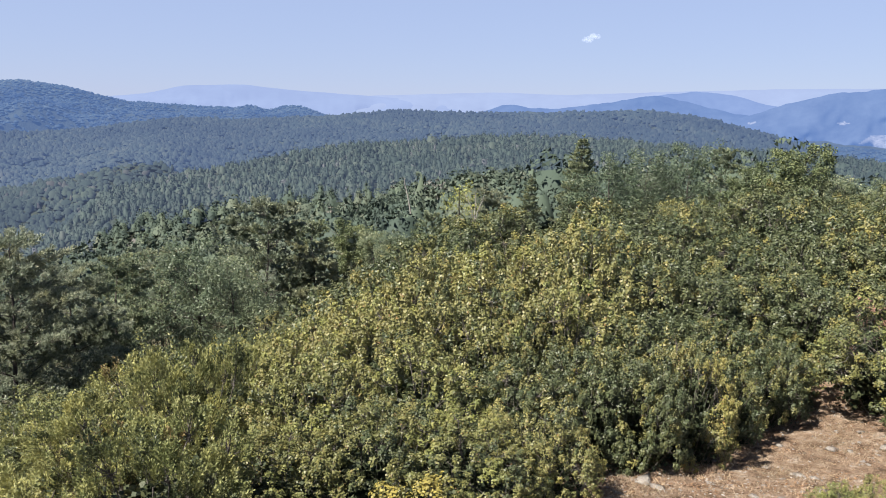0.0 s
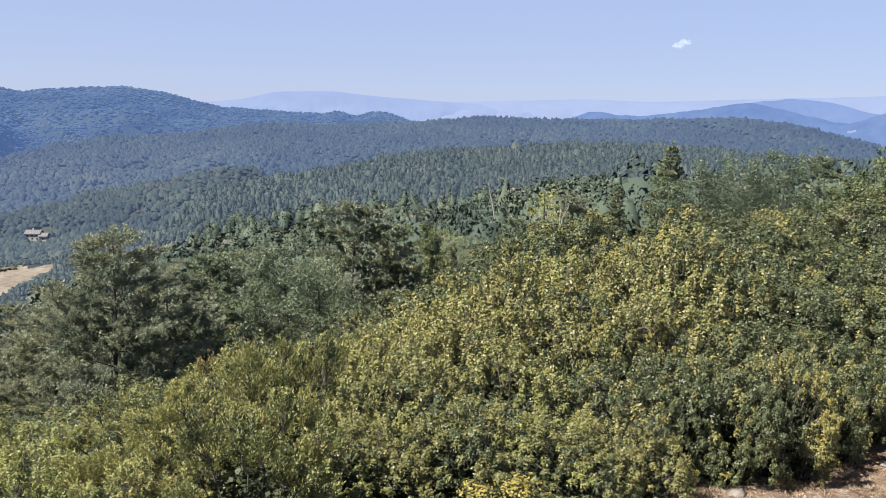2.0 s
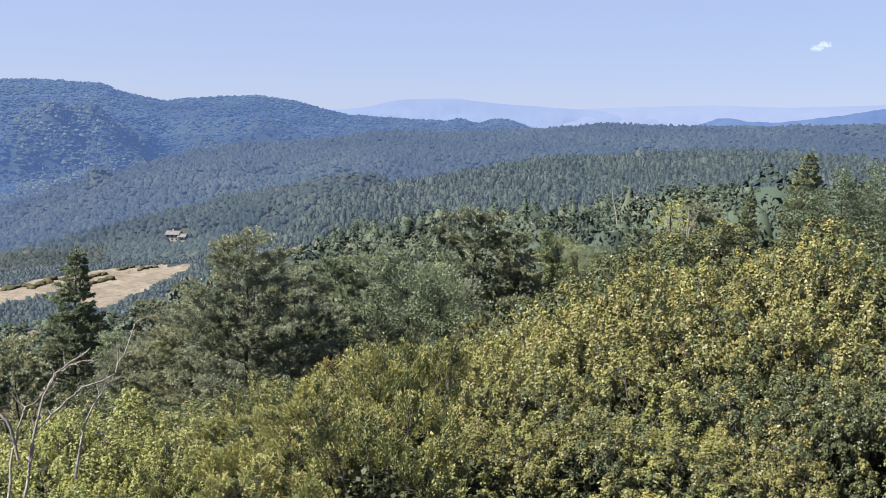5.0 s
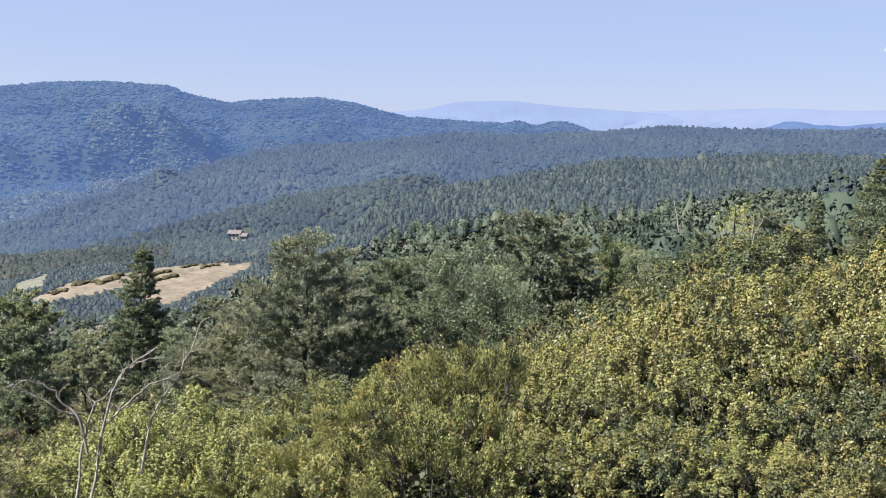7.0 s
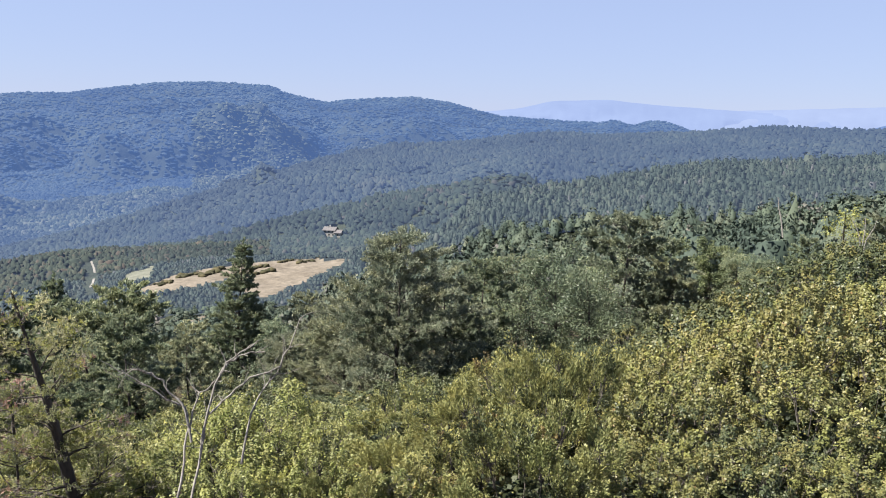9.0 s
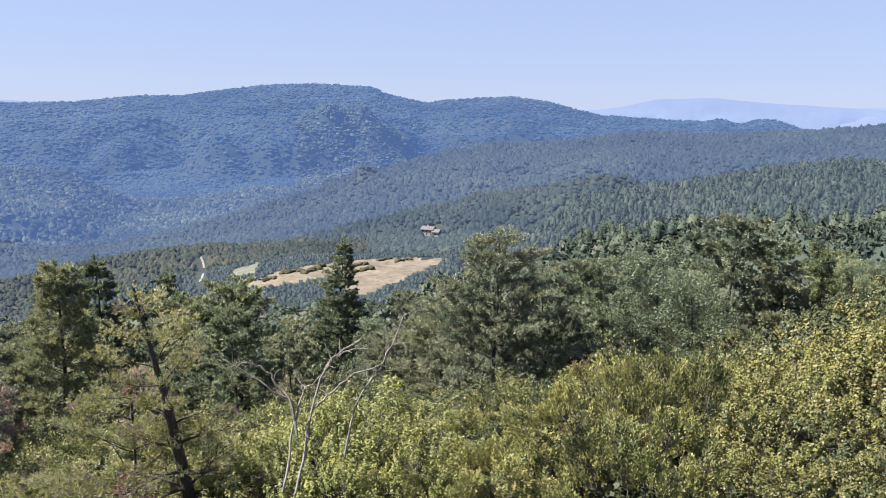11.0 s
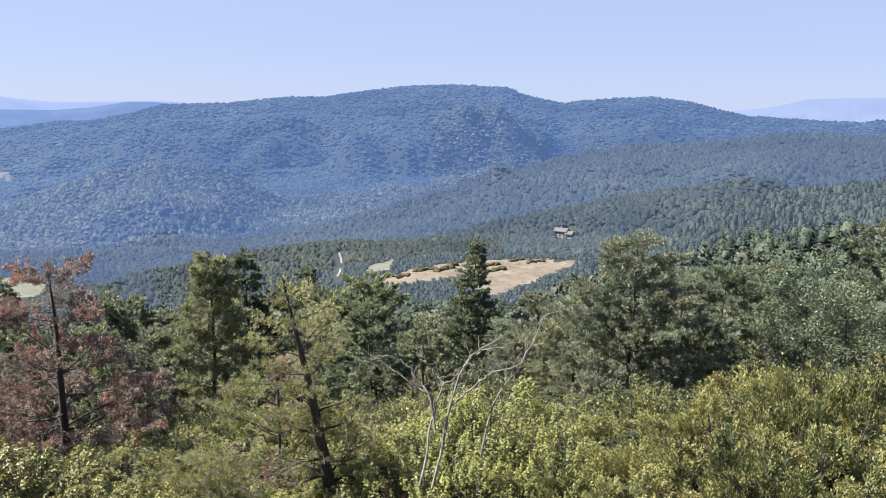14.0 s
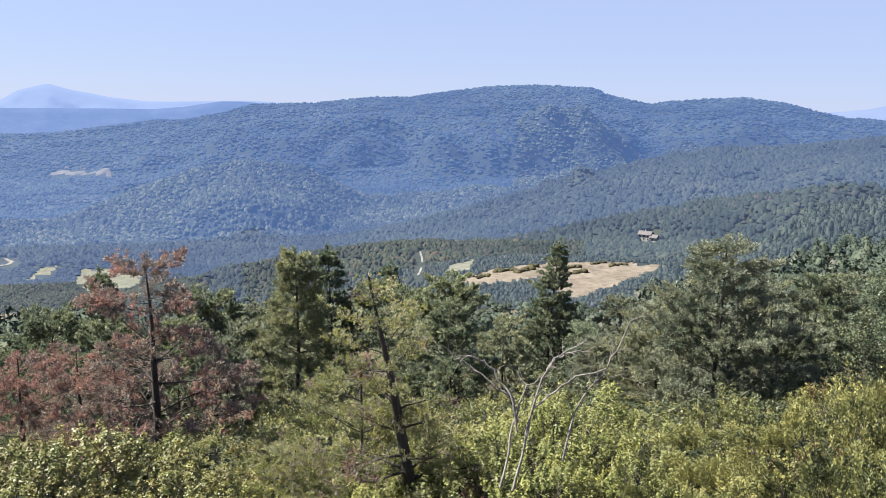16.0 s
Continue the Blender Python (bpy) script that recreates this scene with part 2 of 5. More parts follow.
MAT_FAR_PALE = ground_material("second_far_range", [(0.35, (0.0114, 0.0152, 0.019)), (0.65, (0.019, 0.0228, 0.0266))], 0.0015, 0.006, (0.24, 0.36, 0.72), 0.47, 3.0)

STANDS = [(0.3, (0.55, 0.6, 0.62)), (0.48, (1, 1, 1)), (0.6, (1.3, 1.28, 1.15)), (0.7, (1.65, 1.42, 1.25))]
DARK_STANDS = [(0.32, (0.6, 0.65, 0.65)), (0.48, (1, 1, 1)), (0.58, (1.25, 1.22, 1.05)), (0.7, (1.55, 1.33, 1.17))]
# leaf tones greyed towards blue, painting slight haze into the colour
GROVE = [(0.0, (0.0281, 0.0408, 0.0328)), (0.3, (0.0385, 0.0531, 0.0403)), (0.55, (0.0503, 0.0655, 0.047)), (0.78, (0.0666, 0.077, 0.0554)), (0.9, (0.077, 0.0824, 0.0638)), (1.0, (0.0962, 0.0901, 0.0857))]
MAT_WOOD_NEAR = grove_material("near_woods", GROVE)
# woods below: cool base colours and blue emission together paint the haze
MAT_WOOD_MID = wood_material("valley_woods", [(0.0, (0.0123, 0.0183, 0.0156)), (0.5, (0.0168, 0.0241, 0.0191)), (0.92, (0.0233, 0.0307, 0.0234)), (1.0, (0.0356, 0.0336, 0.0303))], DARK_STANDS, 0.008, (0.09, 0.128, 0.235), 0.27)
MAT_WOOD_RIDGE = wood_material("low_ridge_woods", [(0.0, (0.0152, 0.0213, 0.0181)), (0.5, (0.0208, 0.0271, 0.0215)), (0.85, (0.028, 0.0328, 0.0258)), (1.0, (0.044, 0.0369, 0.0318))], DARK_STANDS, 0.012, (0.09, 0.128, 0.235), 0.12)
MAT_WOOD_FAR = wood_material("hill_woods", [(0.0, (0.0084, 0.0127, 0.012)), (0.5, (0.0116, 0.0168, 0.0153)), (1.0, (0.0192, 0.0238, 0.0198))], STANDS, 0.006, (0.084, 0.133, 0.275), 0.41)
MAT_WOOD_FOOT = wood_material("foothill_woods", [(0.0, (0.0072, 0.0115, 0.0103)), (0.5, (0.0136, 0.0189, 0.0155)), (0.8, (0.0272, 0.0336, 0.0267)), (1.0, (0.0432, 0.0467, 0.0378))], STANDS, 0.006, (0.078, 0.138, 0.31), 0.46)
# grove tones darkened and shifted to blue for painted haze
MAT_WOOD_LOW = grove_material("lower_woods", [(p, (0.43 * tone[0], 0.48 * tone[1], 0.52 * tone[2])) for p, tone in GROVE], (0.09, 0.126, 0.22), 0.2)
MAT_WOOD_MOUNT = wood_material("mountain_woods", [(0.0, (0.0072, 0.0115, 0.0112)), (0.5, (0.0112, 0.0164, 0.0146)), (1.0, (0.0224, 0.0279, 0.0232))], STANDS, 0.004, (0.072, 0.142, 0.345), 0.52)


# ---- the lie of the land ----
EYE = 1.7
HEADINGS = [-95, -65, -40, -15, 5, 20, 40]
RANGES = [0, 10, 25, 55, 110, 220, 380, 600, 900, 1400, 2200, 4800]
FLOOR = np.array([
    [0, 0, 0, 0, 0, 0, 0],
    [-2.8, -2.8, -2.9, -2.7, -2.5, -2.5, -2.2],
    [-9, -9, -8, -7, -3.6, -2.7, -2.2],
    [-18, -18, -17, -13, -7, -5.5, -5.5],
    [-30, -30, -28, -21, -14, -13, -14],
    [-64, -64, -58, -40, -22, -22, -26],
    [-98, -98, -67.5, -64, -22, -20, -24],
    [-121, -121, -88, -70, -34, -35, -60],
    [-133, -133, -98, -70, -45, -50, -110],
    [-150, -140, -100, -60, -50, -60, -150],
    [-160, -150, -110, -70, -60, -80, -170],
    [-60, -60, -60, -60, -60, -60, -60],
])


def ridge(name, far, slope, back, crest, side=0.3):
    """far: heading and distance pairs; crest: heading and height over the eye's level, in degrees."""
    return dict(name=name, far=np.array(far, float), slope=slope, back=back, crest=np.array(crest, float), side=side)


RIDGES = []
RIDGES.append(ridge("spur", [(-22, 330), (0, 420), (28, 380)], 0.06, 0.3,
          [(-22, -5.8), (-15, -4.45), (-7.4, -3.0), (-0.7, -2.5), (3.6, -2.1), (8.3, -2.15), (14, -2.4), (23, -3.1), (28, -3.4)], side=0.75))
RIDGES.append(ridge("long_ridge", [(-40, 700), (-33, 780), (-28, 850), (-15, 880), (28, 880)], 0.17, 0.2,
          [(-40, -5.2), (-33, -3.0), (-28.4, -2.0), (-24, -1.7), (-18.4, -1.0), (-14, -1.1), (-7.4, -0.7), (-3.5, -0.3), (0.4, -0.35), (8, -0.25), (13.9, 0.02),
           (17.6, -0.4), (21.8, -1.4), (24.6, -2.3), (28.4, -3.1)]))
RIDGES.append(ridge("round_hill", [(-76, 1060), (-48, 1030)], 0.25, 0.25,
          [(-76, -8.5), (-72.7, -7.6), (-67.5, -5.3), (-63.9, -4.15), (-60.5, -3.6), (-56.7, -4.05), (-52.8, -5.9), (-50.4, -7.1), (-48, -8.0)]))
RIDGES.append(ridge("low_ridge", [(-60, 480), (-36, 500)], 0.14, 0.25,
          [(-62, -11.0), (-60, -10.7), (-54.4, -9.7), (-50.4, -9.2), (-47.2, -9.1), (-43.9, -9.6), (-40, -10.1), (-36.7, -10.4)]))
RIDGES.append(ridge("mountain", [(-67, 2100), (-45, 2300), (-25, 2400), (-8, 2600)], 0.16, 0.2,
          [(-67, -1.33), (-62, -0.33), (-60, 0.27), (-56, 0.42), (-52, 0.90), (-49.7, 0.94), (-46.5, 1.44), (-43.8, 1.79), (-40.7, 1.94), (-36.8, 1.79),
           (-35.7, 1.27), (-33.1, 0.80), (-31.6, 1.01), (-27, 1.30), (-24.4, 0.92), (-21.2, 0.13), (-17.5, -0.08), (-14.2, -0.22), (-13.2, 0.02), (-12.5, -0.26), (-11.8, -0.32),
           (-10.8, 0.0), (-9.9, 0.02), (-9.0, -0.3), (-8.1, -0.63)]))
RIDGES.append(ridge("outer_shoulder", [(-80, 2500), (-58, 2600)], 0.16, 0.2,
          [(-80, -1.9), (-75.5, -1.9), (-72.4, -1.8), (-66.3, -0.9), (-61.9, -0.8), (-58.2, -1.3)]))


def smooth_noise(x, y, seed, octaves=4):
    """Smooth uneven field of about -1 to 1, one unit across."""
    out, amp = np.zeros_like(x), 1.0
    rs = np.random.RandomState(seed)
    for o in range(octaves):
        for k in range(4):
            a, ph = rs.uniform(0, 2 * math.pi, 2)
            f = 2 ** o * rs.uniform(0.7, 1.4)
            out += amp * 0.35 * np.sin((x * math.cos(a) + y * math.sin(a)) * f * 2 * math.pi + ph + 1.7 * np.sin((y * math.cos(a) - x * math.sin(a)) * f * 2.9 + ph))
        amp *= 0.5
    return out


def soft_curve(table, at):
    """A curve through a few points, with its corners rounded a little."""
    d = 0.25
    return sum(w * np.interp(at + k * d, table[:, 0], table[:, 1]) for k, w in ((-1, 0.25), (0, 0.5), (1, 0.25)))


def height(az, r):
    """Height of the ground at a heading (degrees) and distance from the origin."""
    az, r = np.asarray(az, float), np.asarray(r, float)
    turn = (az + 180) % 360 - 180
    side = np.clip(turn, -95, 40)
    lr = np.log1p(r / 12)
    col = np.interp(side, HEADINGS, range(len(HEADINGS)))
    row = np.interp(lr, np.log1p(np.array(RANGES) / 12), range(len(RANGES)))
    c0, r0 = np.minimum(col.astype(int), len(HEADINGS) - 2), np.minimum(row.astype(int), len(RANGES) - 2)
    u, v = col - c0, row - r0
    u = u * u * (3 - 2 * u)
    z = (FLOOR[r0, c0] * (1 - u) + FLOOR[r0, c0 + 1] * u) * (1 - v) + (FLOOR[r0 + 1, c0] * (1 - u) + FLOOR[r0 + 1, c0 + 1] * u) * v
    x, y = r * np.sin(np.radians(az)), r * np.cos(np.radians(az))
    z = z + np.clip((r - 480) / 500, 0, 1) * 8 * smooth_noise(x / 420, y / 420, 3) + np.clip((r - 4) / 60, 0, 1) * 0.5 * smooth_noise(x / 18, y / 18, 5, 2)
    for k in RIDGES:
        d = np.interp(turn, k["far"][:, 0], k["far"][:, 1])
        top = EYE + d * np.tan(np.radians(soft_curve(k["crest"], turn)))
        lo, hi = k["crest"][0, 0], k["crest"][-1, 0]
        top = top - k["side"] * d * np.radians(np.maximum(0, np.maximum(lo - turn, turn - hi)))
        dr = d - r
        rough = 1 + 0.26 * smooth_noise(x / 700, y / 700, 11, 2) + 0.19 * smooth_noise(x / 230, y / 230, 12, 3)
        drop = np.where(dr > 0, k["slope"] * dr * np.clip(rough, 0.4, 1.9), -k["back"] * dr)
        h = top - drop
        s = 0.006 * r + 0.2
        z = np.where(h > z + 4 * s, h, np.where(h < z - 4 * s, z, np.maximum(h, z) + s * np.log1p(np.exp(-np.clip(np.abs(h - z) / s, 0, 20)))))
    return z


def place(az, r, lift=0.0):
    a = radians(az)
    return Vector((r * math.sin(a), r * math.cos(a), float(height(az, r)) + lift))


# ---- meshes by the handful ----
def mesh_from(name, verts, faces, mat=None, smooth=False):
    """verts: n x 3, faces: m x 3 or m x 4 numbers."""
    me = bpy.data.meshes.new(name)
    verts, faces = np.asarray(verts, np.float32), np.asarray(faces, np.int32)
    me.vertices.add(len(verts))
    me.vertices.foreach_set("co", verts.ravel())
    k = faces.shape[1]
    me.loops.add(faces.size)
    me.loops.foreach_set("vertex_index", faces.ravel())
    me.polygons.add(len(faces))
    me.polygons.foreach_set("loop_start", np.arange(0, faces.size, k, dtype=np.int32))
    if smooth:
        me.polygons.foreach_set("use_smooth", np.ones(len(faces), bool))
    me.update(calc_edges=True)
    if mat:
        me.materials.append(mat)
    return me


def spread(unit_v, unit_f, at, rot, size):
    """Copies of one small form: at n x 3, rot n x 3 x 3, size n x 3."""
    v = np.einsum("nij,nkj->nki", rot, unit_v[None] * size[:, None, :]) + at[:, None, :]
    f = unit_f[None] + (np.arange(len(at)) * len(unit_v))[:, None, None]
    return v.reshape(-1, 3), f.reshape(-1, unit_f.shape[1])


def turns(n, rs, tilt=math.pi):
    """Random turns; tilt limits how far the z axis leans."""
    a, b, c = rs.uniform(0, 2 * math.pi, n), rs.uniform(0, 1, n) * tilt, rs.uniform(0, 2 * math.pi, n)
    def rz(t):
        m = np.zeros((n, 3, 3)); m[:, 0, 0] = m[:, 1, 1] = np.cos(t); m[:, 0, 1], m[:, 1, 0], m[:, 2, 2] = -np.sin(t), np.sin(t), 1
        return m
    rx = np.zeros((n, 3, 3)); rx[:, 0, 0] = 1; rx[:, 1, 1] = rx[:, 2, 2] = np.cos(b); rx[:, 1, 2], rx[:, 2, 1] = -np.sin(b), np.sin(b)
    return rz(a) @ rx @ rz(c)


def along(ways, rs):
    """Turns that carry the x axis onto the given ways."""
    x = ways / np.linalg.norm(ways, axis=1, keepdims=True)
    h = rs.normal(size=x.shape)
    y = np.cross(h, x); y /= np.linalg.norm(y, axis=1, keepdims=True)
    return np.stack([x, y, np.cross(x, y)], axis=2)


def facing(normals, rs):
    """Turns that carry the z axis onto the given normals, with any spin."""
    z = normals / np.linalg.norm(normals, axis=1, keepdims=True)
    h = rs.normal(size=z.shape)
    x = np.cross(h, z); x /= np.linalg.norm(x, axis=1, keepdims=True)
    return np.stack([x, np.cross(z, x), z], axis=2)


def part(name, me, parent, label=""):
    ob = new(name, me)
    ob.parent = parent
    return tagged(ob, label)


def tubes(runs, sides=6):
    """Round tapered sticks: each run is a list of points and a list of radii."""
    vs, fs, n = [], [], 0
    ring = [(math.cos(2 * math.pi * i / sides), math.sin(2 * math.pi * i / sides)) for i in range(sides)]
    for pts, radii in runs:
        pts = [Vector(p) for p in pts]
        for i, p in enumerate(pts):
            d = (pts[min(i + 1, len(pts) - 1)] - pts[max(i - 1, 0)]).normalized()
            u = d.orthogonal().normalized() if i == 0 else (u - d * u.dot(d)).normalized()
            w = d.cross(u)
            vs += [p + (u * c + w * s) * radii[i] for c, s in ring]
        for i in range(len(pts) - 1):
            for k in range(sides):
                a, b = n + i * sides + k, n + i * sides + (k + 1) % sides
                fs.append((a, b, b + sides, a + sides))
        n += len(pts) * sides
    return np.array([tuple(v) for v in vs]), np.array(fs)


def crooked(start, way, length, steps, wobble, rs, lift=0.0):
    """A stick's line that wanders."""
    p, d, out = Vector(start), Vector(way).normalized(), [Vector(start)]
    for i in range(steps):
        d = (d + Vector(rs.normal(0, wobble, 3)) + Vector((0, 0, lift))).normalized()
        p = p + d * (length / steps)
        out.append(p.copy())
    return out


LEAF_V = np.array([(0, 0, 0), (0.5, -0.28, 0.05), (1, 0, -0.05), (0.5, 0.28, 0.05)])
LEAF_F = np.array([(0, 1, 2, 3)])
TRI_V = np.array([(0, -0.22, 0.03), (1, 0.02, -0.05), (0.3, 0.4, 0.05)])
TRI_F = np.array([(0, 1, 2)])
ICO = bmesh.new()
bmesh.ops.create_icosphere(ICO, subdivisions=1, radius=1)
ICO_V = np.array([v.co[:] for v in ICO.verts])
ICO_F = np.array([[v.index for v in f.verts] for f in ICO.faces])
ICO.free()


# ---- the ground ----
def inside(az, r, shape):
    """Whether points lie in a plot given by heading and distance corners."""
    hit = np.zeros(np.shape(az), bool)
    n = len(shape)
    for i in range(n):
        (a0, r0), (a1, r1) = shape[i], shape[(i + 1) % n]
        crosses = (r0 > r) != (r1 > r)
        hit ^= crosses & (az < (a1 - a0) * (r - r0) / ((r1 - r0) or 1e-9) + a0)
    return hit


PLOTS = {
    "stubble": (MAT_FIELD, [(-46.5, 326), (-44.3, 350), (-40.7, 370), (-37.9, 383), (-35, 394), (-30.9, 391), (-32.6, 352), (-34.5, 318), (-36.6, 286), (-38.0, 282), (-39.2, 303), (-40.2, 330), (-41.6, 322), (-44.0, 316)]),
    "low_stubble": (MAT_FIELD, [(-44.2, 234), (-43.0, 248), (-41.6, 252), (-41.6, 231), (-43.3, 223)]),
    "meadow": (MAT_MEADOW, [(-71.9, 630), (-71.3, 682), (-69.9, 680), (-67.5, 648), (-68.2, 583), (-69.6, 572), (-71.0, 566)]),
    "far_stubble": (MAT_FIELD, [(-77.6, 452), (-77.6, 482), (-75.0, 490), (-75.5, 460)]),
    "upper_meadow": (MAT_MEADOW, [(-74.6, 650), (-73.5, 700), (-72.7, 696), (-73.4, 662)]),
    "small_meadow": (MAT_MEADOW, [(-46.8, 376), (-46.3, 412), (-44.7, 413), (-44.9, 368)]),
    "far_clearing": (MAT_CLEARING, [(-73.0, 1880), (-72.4, 1912), (-70.8, 1850), (-69.1, 1722), (-69.4, 1702), (-71.5, 1806)]),
}
# plots where the wood gives way to low scrub
SCRUB = [
    [(-50, 66), (-50, 420), (-44, 440), (-31, 420), (-32, 330), (-33, 270), (-33, 66)],
    [(-78, 430), (-78, 700), (-66, 690), (-66, 430)],
]
CLEAR = [[(-33.3, 500), (-33.3, 540), (-31.9, 540), (-31.9, 500)], [(-49.2, 350), (-48.95, 470), (-48.1, 470), (-48.4, 350)], [(-76.6, 690), (-76.6, 750), (-74.9, 750), (-74.9, 690)]]


def valley_end(az):
    """Where the valley woods end: close behind the low ridge, farther elsewhere."""
    return np.interp(az, [-68, -58, -46, -27], [620.0, 530.0, 530.0, 620.0])


def hill_end(az):
    """Where the nearer hills end and the foothills begin."""
    return np.where(np.asarray(az) < -42, 790.0, 930.0)


def foot_end(az):
    return np.where(np.asarray(az) < -42, 1080.0, 1700.0)


az_line = np.concatenate([np.arange(-180, -84, 3.0), np.arange(-84, 38, 0.3), np.arange(38, 180, 3.0)])
r_line = np.sort(np.concatenate([[0.0], np.geomspace(1.5, 4850, 190), np.linspace(224, 420, 34), np.linspace(560, 760, 24), np.linspace(950, 2700, 66)]))
AZ, RR = np.meshgrid(az_line, r_line)
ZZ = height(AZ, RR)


def sheet(az, r):
    """Height of the ground sheet as it is meshed."""
    i, j = np.interp(r, r_line, np.arange(len(r_line))), np.interp(az, az_line, np.arange(len(az_line)))
    i0, j0 = np.minimum(i.astype(int), len(r_line) - 2), np.minimum(j.astype(int), len(az_line) - 2)
    u, v = i - i0, j - j0
    return (ZZ[i0, j0] * (1 - u) + ZZ[i0 + 1, j0] * u) * (1 - v) + (ZZ[i0, j0 + 1] * (1 - u) + ZZ[i0 + 1, j0 + 1] * u) * v


ground_v = np.stack([RR * np.sin(np.radians(AZ)), RR * np.cos(np.radians(AZ)), ZZ], -1).reshape(-1, 3)
na, nr = len(az_line), len(r_line)
ii, jj = np.meshgrid(np.arange(nr - 1), np.arange(na), indexing="ij")
jn = (jj + 1) % na
ground_f = np.stack([ii * na + jj, ii * na + jn, (ii + 1) * na + jn, (ii + 1) * na + jj], -1).reshape(-1, 4)
ground_me = mesh_from("ground", ground_v, ground_f, smooth=True)
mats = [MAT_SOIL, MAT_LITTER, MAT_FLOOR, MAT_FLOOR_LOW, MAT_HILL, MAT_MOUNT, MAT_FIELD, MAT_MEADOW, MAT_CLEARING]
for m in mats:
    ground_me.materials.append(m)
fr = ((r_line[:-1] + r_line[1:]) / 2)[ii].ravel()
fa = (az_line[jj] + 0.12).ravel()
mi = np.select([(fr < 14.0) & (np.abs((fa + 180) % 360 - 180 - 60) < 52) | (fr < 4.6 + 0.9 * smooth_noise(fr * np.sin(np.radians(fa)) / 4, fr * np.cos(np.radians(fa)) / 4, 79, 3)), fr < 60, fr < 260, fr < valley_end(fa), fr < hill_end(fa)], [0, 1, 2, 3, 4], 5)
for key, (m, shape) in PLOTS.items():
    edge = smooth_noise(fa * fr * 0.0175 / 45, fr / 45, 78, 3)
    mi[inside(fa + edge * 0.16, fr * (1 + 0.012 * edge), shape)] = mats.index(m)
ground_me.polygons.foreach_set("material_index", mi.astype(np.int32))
ground = tagged(new("ground", ground_me), "dry stony hillside falling to a wooded valley", "ground", kind="structure")


# ---- far ranges ----
def range_mesh(name, far, foot, crest, mat, label, seed, rough=0.012, spurs=0.25, steps=9, bare=()):
    """A far range: crest line with spurs that run down to its foot."""
    crest = np.array(crest, float)
    a = np.arange(crest[0, 0], crest[-1, 0] + 0.01, 0.12)
    e = soft_curve(crest, a) + rough * smooth_noise(a / 2.5, a * 0 + seed, seed, 5)
    rows = []
    for k, f in enumerate(np.linspace(0, 1, steps)):
        rr = far - 420 * (1 - f) * (1 + spurs * smooth_noise(a / 4, a * 0 + f * 1.5, seed + 1, 3))
        el = foot + (e - foot) * f
        rows.append(np.stack([rr * np.sin(np.radians(a)), rr * np.cos(np.radians(a)), EYE + rr * np.tan(np.radians(el))], -1))
    rows.append(rows[-1] * np.array([1.04, 1.04, 0]) + np.array([0, 0, -80]))
    v = np.array(rows)
    n = len(a)
    i, j = np.meshgrid(np.arange(len(rows) - 1), np.arange(n - 1), indexing="ij")
    f = np.stack([i * n + j, i * n + j + 1, (i + 1) * n + j + 1, (i + 1) * n + j], -1).reshape(-1, 4)
    me = mesh_from(name, v.reshape(-1, 3), f, mat, True)
    if bare:
        me.materials.append(MAT_QUARRY)
        mid = v.reshape(-1, 3)[f].mean(axis=1)
        az, el = np.degrees(np.arctan2(mid[:, 0], mid[:, 1])), np.degrees(np.arctan2(mid[:, 2] - EYE, np.hypot(mid[:, 0], mid[:, 1])))
        me.polygons.foreach_set("material_index", np.any([inside(az, el, q) for q in bare], axis=0).astype(np.int32))
    return tagged(new(name, me), label, "mountains", kind="structure")


# no haze stands before the ranges; their glowing materials imitate it
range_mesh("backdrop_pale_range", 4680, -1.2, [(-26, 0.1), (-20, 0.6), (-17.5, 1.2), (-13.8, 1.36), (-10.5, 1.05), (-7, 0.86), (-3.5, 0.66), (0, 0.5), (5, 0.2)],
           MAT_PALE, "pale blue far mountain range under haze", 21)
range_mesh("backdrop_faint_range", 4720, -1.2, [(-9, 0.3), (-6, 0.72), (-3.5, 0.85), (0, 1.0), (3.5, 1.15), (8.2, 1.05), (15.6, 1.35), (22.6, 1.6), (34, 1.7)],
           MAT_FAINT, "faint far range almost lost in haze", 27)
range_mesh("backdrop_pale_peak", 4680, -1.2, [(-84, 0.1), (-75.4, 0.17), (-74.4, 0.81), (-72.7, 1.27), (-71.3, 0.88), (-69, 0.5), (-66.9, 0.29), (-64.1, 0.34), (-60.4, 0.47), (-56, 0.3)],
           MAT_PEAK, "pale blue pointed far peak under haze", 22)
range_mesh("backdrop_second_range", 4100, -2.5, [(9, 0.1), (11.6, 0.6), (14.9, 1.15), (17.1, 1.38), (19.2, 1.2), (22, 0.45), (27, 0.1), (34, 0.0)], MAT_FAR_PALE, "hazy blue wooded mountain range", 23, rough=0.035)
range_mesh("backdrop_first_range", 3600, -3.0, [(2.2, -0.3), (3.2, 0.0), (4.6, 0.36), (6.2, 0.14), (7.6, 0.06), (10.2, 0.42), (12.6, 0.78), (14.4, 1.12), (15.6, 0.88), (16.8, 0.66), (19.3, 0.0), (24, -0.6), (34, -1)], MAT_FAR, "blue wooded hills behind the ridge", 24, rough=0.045)
